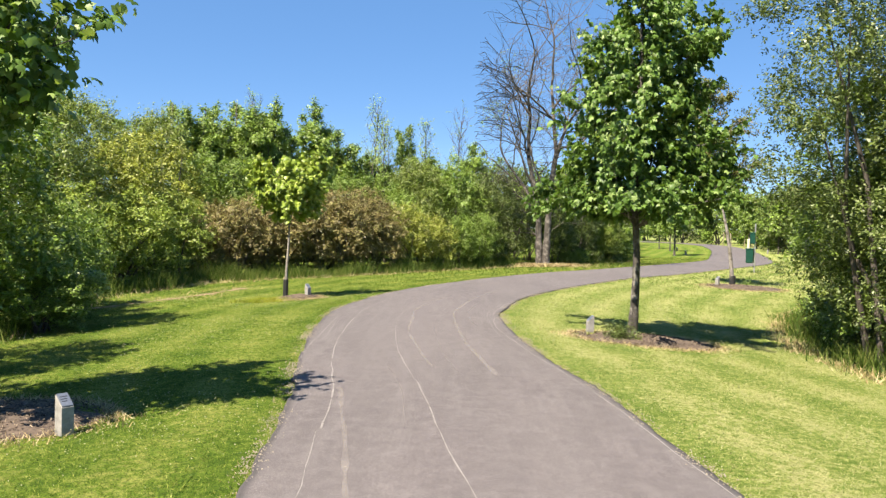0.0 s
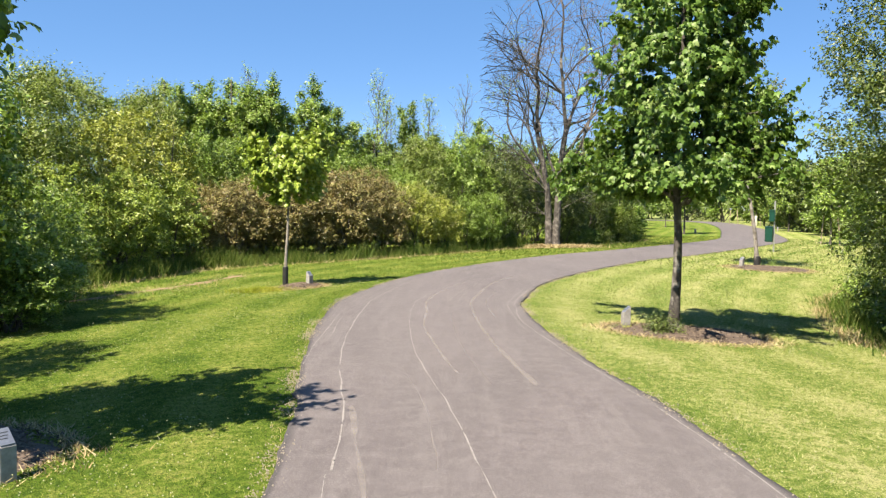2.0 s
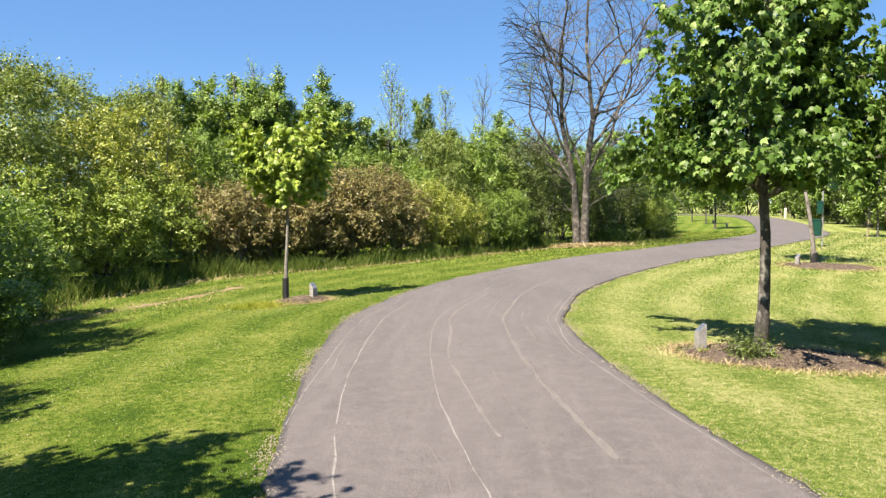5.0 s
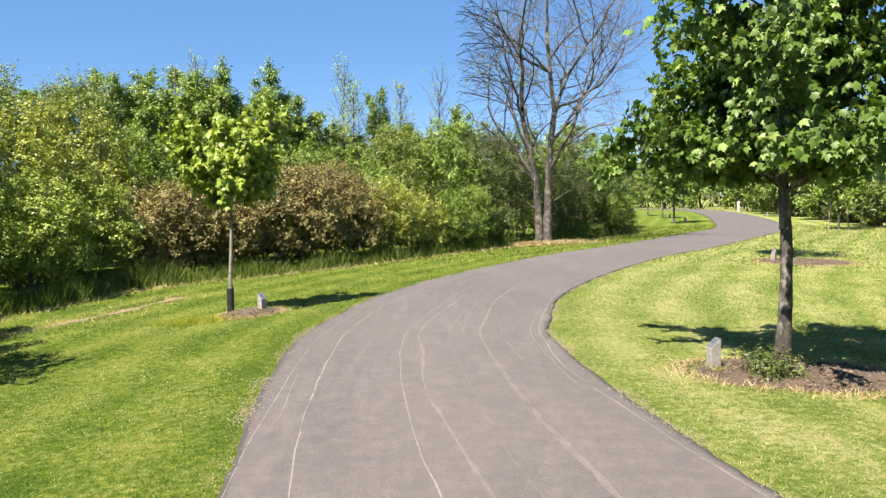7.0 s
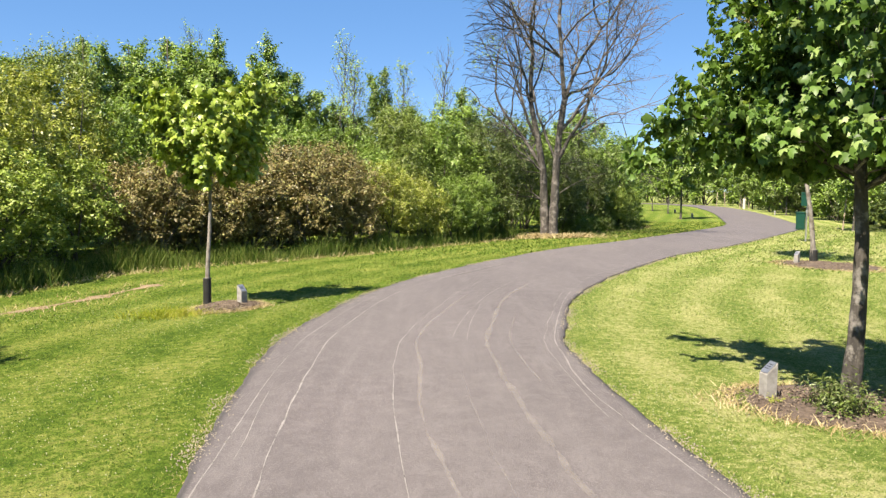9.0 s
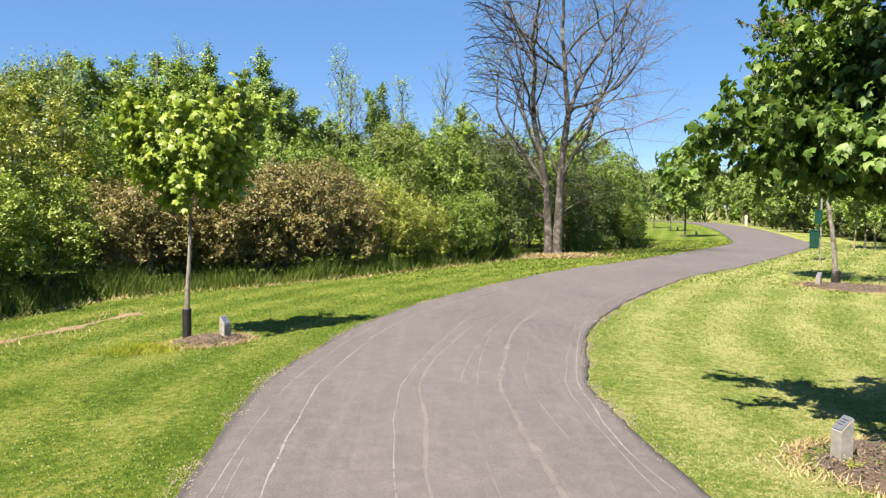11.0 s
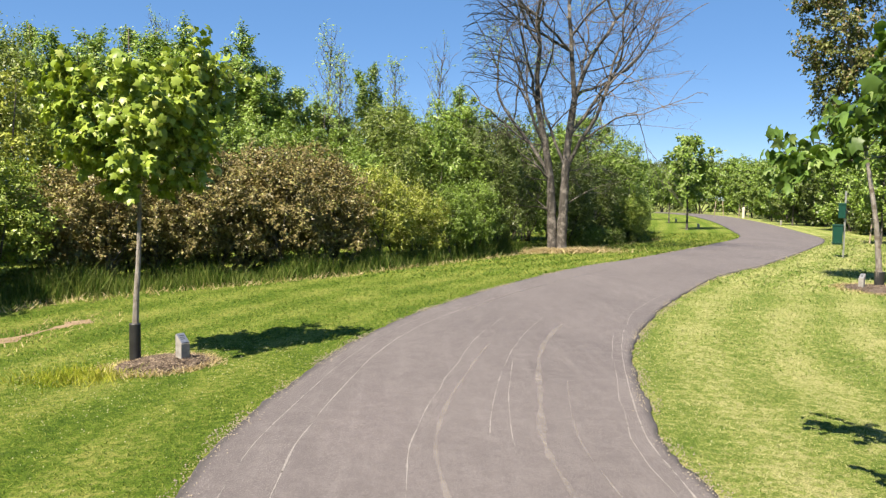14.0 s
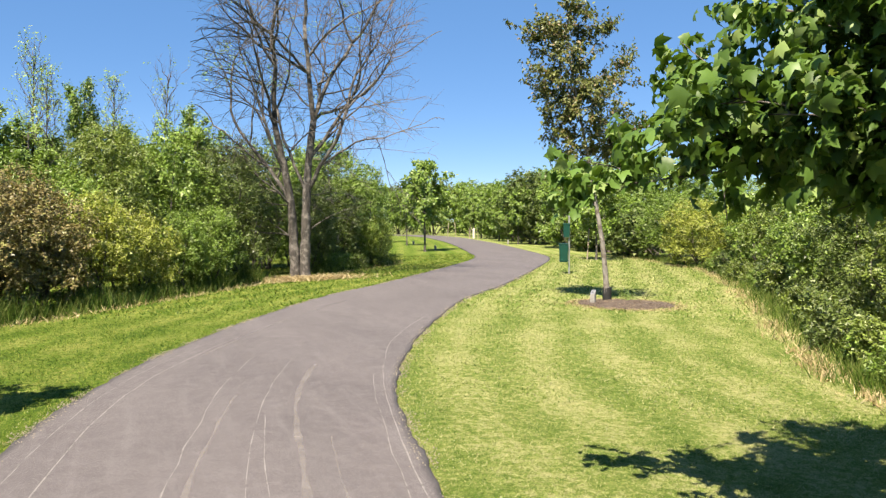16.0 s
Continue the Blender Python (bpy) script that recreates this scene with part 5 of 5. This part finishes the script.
def mulch_bed(bx, by, rx, ry, seed):
    r = np.random.default_rng(seed)
    ob = thing("mulch_bed", pose(bx, by, gz(bx, by)), "low mound of brown bark mulch round a tree", "mulch bed", "mulch beds")
    rings, seg = 7, 36
    bm = bmesh.new()
    rows = []
    for i in range(rings + 1):
        f = i / rings
        row = []
        for k in range(seg):
            a = 2 * math.pi * k / seg
            e = 0.92 + 0.08 * math.sin(3 * a + bx) + 0.05 * math.sin(7 * a)
            x, y = math.cos(a) * rx * e * f * 1.04, math.sin(a) * ry * e * f * 1.04
            row.append(bm.verts.new((x, y, gz(bx + x, by + y) - gz(bx, by) + 0.085 * (1 - f ** 1.6) + (r.normal(0, 0.008) if 0 < f < 1 else 0) - (0.012 if i == rings else 0))))
            if i == 0:
                break
        rows.append(row)
    for k in range(seg):
        bm.faces.new((rows[0][0], rows[1][k], rows[1][(k + 1) % seg]))
        for i in range(1, rings):
            bm.faces.new((rows[i][k], rows[i + 1][k], rows[i + 1][(k + 1) % seg], rows[i][(k + 1) % seg]))
    part("mound", bm, MULCH, ob, smooth=True)
    n = 3600
    f, a = np.sqrt(r.random(n)), r.random(n) * 2 * math.pi
    e = 0.95 + 0.1 * r.normal(size=n)
    p = np.stack([np.cos(a) * rx * f * e, np.sin(a) * ry * f * e], 1)
    z = lie(bx + p[:, 0], by + p[:, 1]) - gz(bx, by) + 0.085 * (1 - np.clip(f, 0, 1) ** 1.6) + 0.006
    d = unit(r.normal(size=(n, 3)) * (1, 1, 0.35))
    s_ = unit(np.cross(d, r.normal(size=(n, 3)) * 0.4 + (0, 0, 1)))
    up = np.cross(s_, d)
    c = np.concatenate([p, z[:, None]], 1)
    L, W = (0.006 + 0.014 * r.random(n) ** 2)[:, None], (0.003 + 0.004 * r.random(n))[:, None]
    V = np.stack([c - d * L - s_ * W, c + d * L - s_ * W * 0.6, c + d * L + s_ * W * 0.7, c - d * L + s_ * W, c + up * 0.007], 1).reshape(-1, 3)
    F = (np.array([(0, 1, 4), (1, 2, 4), (2, 3, 4), (3, 0, 4)])[None] + (np.arange(n) * 5)[:, None, None]).reshape(-1, 3)
    tagged(part("bark_litter", tri_mesh("bark_litter", V, F), CHIP, ob, "shredded bark chips"), kind="stuff")


for i, bed in enumerate(BEDS):
    mulch_bed(*bed, 60 + i)
# straw-coloured rims of the beds
rim = []
for bx, by, rx, ry in BEDS:
    a = r.random(2200) * 2 * math.pi
    f = 1.0 + np.abs(r.normal(0.0, 0.10, 2200)) * np.where(np.sin(a) < 0.2, 1.6, 0.7) - 0.06
    rim.append(np.stack([bx + np.cos(a) * rx * f, by + np.sin(a) * ry * f], 1))
rim = np.concatenate(rim)
blades("dry_grass", STRAW, rim, 0.025 + 0.04 * r.random(len(rim)), np.full(len(rim), 0.012), r, 1.0, "dry grass round the mulch beds", "grass")


def bed_plant(x, y, h, n, seed, mat, label):
    """A low clump of leafy shoots."""
    r = np.random.default_rng(seed)
    way = unit(r.normal(0, 0.6, (n, 3)) + np.array((0, 0, 0.75)))
    way[:, 2] = np.abs(way[:, 2])
    base = np.concatenate([r.normal(0, 0.22 * h, (n, 2)), np.zeros((n, 1))], 1)
    pos, tip, up, sz = shoots_to_leaves(r, base, way, h * (0.5 + 0.6 * r.random(n)), 8, 0.10 * h + 0.012, way * 0.5 + np.array((0, 0, 0.7)), 0.1)
    ob = thing("bed_plant", pose(x, y, gz(x, y) + 0.04), label, "plant", "plants in the mulch beds")
    st = Tubes()
    for k in range(0, n, 3):
        st.add([base[k] - (0, 0, 0.03), base[k] + way[k] * h * 0.6], [0.003, 0.0015], 3)
    tagged(part("stalk", st.mesh("stalk"), mat, ob), kind="stuff")
    tagged(part("foliage", leaf_mesh("foliage", NARROW_V, SIMPLE_F, pos, tip, up, sz), mat, ob), kind="stuff")


bed_plant(2.38, 11.4, 0.31, 190, 1, LEAF["dark"], "dark green weedy plant growing in the mulch")
bed_plant(2.6, 11.32, 0.14, 24, 2, LEAF["green"], "low green weed growing in the mulch")
bed_plant(2.95, 11.8, 0.14, 24, 5, LEAF["green"], "small green weed at the foot of the trunk")
bed_plant(8.35, 23.3, 0.28, 50, 3, LEAF["bright"], "bright green leafy plant in the mulch bed")
bed_plant(2.0, 11.55, 0.07, 20, 4, LEAF["yellow"], "yellowed weed at the foot of the marker post")
xy = np.array((-3.55, 15.72)) + r.normal(0, 1, (1500, 2)) * (0.26, 0.17)
xy = xy[clear_of_beds(xy[:, 0], xy[:, 1])]
blades("yellow_grass", YELLOW_GRASS, xy, 0.04 + 0.07 * r.random(len(xy)), np.full(len(xy), 0.012), r, 0.6, "patch of longer yellow-green grass beside the mulch bed", "grass")

# ---- posts, station, signs ----


def box(bm, x0, y0, z0, x1, y1, z1, bevel=0.004):
    b = bmesh.new()
    bmesh.ops.create_cube(b, size=1)
    for v in b.verts:
        v.co = ((x0 + x1) / 2 + v.co.x * (x1 - x0), (y0 + y1) / 2 + v.co.y * (y1 - y0), (z0 + z1) / 2 + v.co.z * (z1 - z0))
    if bevel:
        bmesh.ops.bevel(b, geom=b.edges[:], offset=bevel, segments=2, affect='EDGES', profile=0.7)
    me = bpy.data.meshes.new("tmp")
    b.to_mesh(me)
    b.free()
    bm.from_mesh(me)
    bpy.data.meshes.remove(me)
    return bm


def marker_post(x, y, turn, h=0.27, s=1.0):
    """A short post with a slanting top that carries a metal plaque."""
    ob = thing("marker_post", pose(x, y, gz(x, y) - 0.03, 0, 0, turn) @ Matrix.Scale(s, 4), "short weathered grey marker post with slanted plaque top", "marker post", "marker posts")
    bm = box(bmesh.new(), -0.045, -0.045, 0, 0.045, 0.045, h)
    for v in bm.verts:
        if v.co.z > h * 0.6:
            v.co.z += (v.co.y) * 0.9
    part("post", bm, POST, ob)
    bm = box(bmesh.new(), -0.04, -0.055, -0.003, 0.04, 0.055, 0.003, 0.001)
    bmesh.ops.transform(bm, matrix=pose(0, 0, h + 0.006, 42, 0, 0), verts=bm.verts)
    pl = part("plaque", bm, PLAQUE, ob, "small metal plaque")
    bm = bmesh.new()
    for k in range(3):
        box(bm, -0.028, 0.022 - k * 0.02, 0.0028, 0.028 - 0.008 * k, 0.028 - k * 0.02, 0.0036, 0)
    bmesh.ops.transform(bm, matrix=pose(0, 0, h + 0.006, 42, 0, 0), verts=bm.verts)
    part("lettering", bm, GUARD, pl)


marker_post(-2.56, 5.82, 55)
marker_post(-2.8, 16.02, 50)
marker_post(2.03, 11.75, -78)
marker_post(7.42, 23.05, -50)
marker_post(14.4, 51.3, 40)
marker_post(17.0, 63.0, 30)
marker_post(22.6, 59.4, -30)


def waste_station():
    x, y = 11.25, 30.8
    ob = thing("waste_station", pose(x, y, gz(x, y), 0, 0, -28), "green pet waste station on a galvanised pole", "waste station")
    bm = box(bmesh.new(), -0.025, -0.02, -0.05, 0.025, 0.02, 1.85, 0.005)
    part("pole", bm, GALV, ob, "galvanised steel pole")
    bm = box(bmesh.new(), -0.30, -0.15, 0.36, -0.03, 0.13, 0.88, 0.02)
    for v in bm.verts:
        if v.co.z < 0.6:
            v.co.x = -0.165 + (v.co.x + 0.165) * 0.9
    bn = part("bin", bm, GREEN_PAINT, ob, "dark green litter bin")
    part("lid", box(bmesh.new(), -0.315, -0.165, 0.88, -0.02, 0.145, 0.915, 0.012), GREEN_PAINT, bn)
    part("bin_rim", box(bmesh.new(), -0.31, -0.16, 0.40, -0.025, 0.14, 0.43, 0.008), GREEN_PAINT, bn)
    bm = box(bmesh.new(), -0.17, -0.10, 1.10, 0.01, -0.025, 1.50, 0.012)
    d = part("dispenser", bm, GREEN_PAINT, ob, "green bag dispenser")
    part("dispenser_lid", box(bmesh.new(), -0.18, -0.112, 1.47, 0.02, -0.02, 1.52, 0.01), GREEN_PAINT, d)


waste_station()


def stakes(x, y):
    ob = thing("tree_stakes", pose(x, y, gz(x, y)), "pair of wooden stakes holding a young tree", "stakes")
    for q, lean in ((-0.42, 0.10), (0.45, -0.16)):
        t = Tubes()
        t.add([(q, 0, -0.05), (q + lean * 0.5, 0, 0.7), (q + lean, 0, 1.45)], [0.03, 0.03, 0.028], 8)
        part("stake", t.mesh("stake"), STAKE, ob, smooth=True)
    t = Tubes()
    t.add([(-0.33, 0, 1.3), (0, 0.03, 1.28), (0.3, 0, 1.3)], [0.008] * 3, 5)
    part("tie", t.mesh("tie"), GUARD, ob, "black rubber tie", True)


stakes(16.6, 38.1)


def guarded_tree(x, y, scale, turn):
    """A staked young tree with a white guard round its trunk."""
    ob = copy_thing(young, pose(x, y, gz(x, y), 0, 0, turn) @ Matrix.Scale(scale, 4))
    tagged(ob, "young staked green tree with a white trunk guard", "tree", "young trees on the lawn")
    t = Tubes()
    t.add([(0, 0, z) for z in np.linspace(-0.03, 1.15, 9)], 0.15 + 0.006 * (np.arange(9) % 2), 12)
    part("trunk_guard", t.mesh("trunk_guard"), CREAM, ob, "white plastic trunk guard", True)
    stakes(x, y)


guarded_tree(27.9, 78.2, 0.8, 50)
stakes(26.6, 80.5)
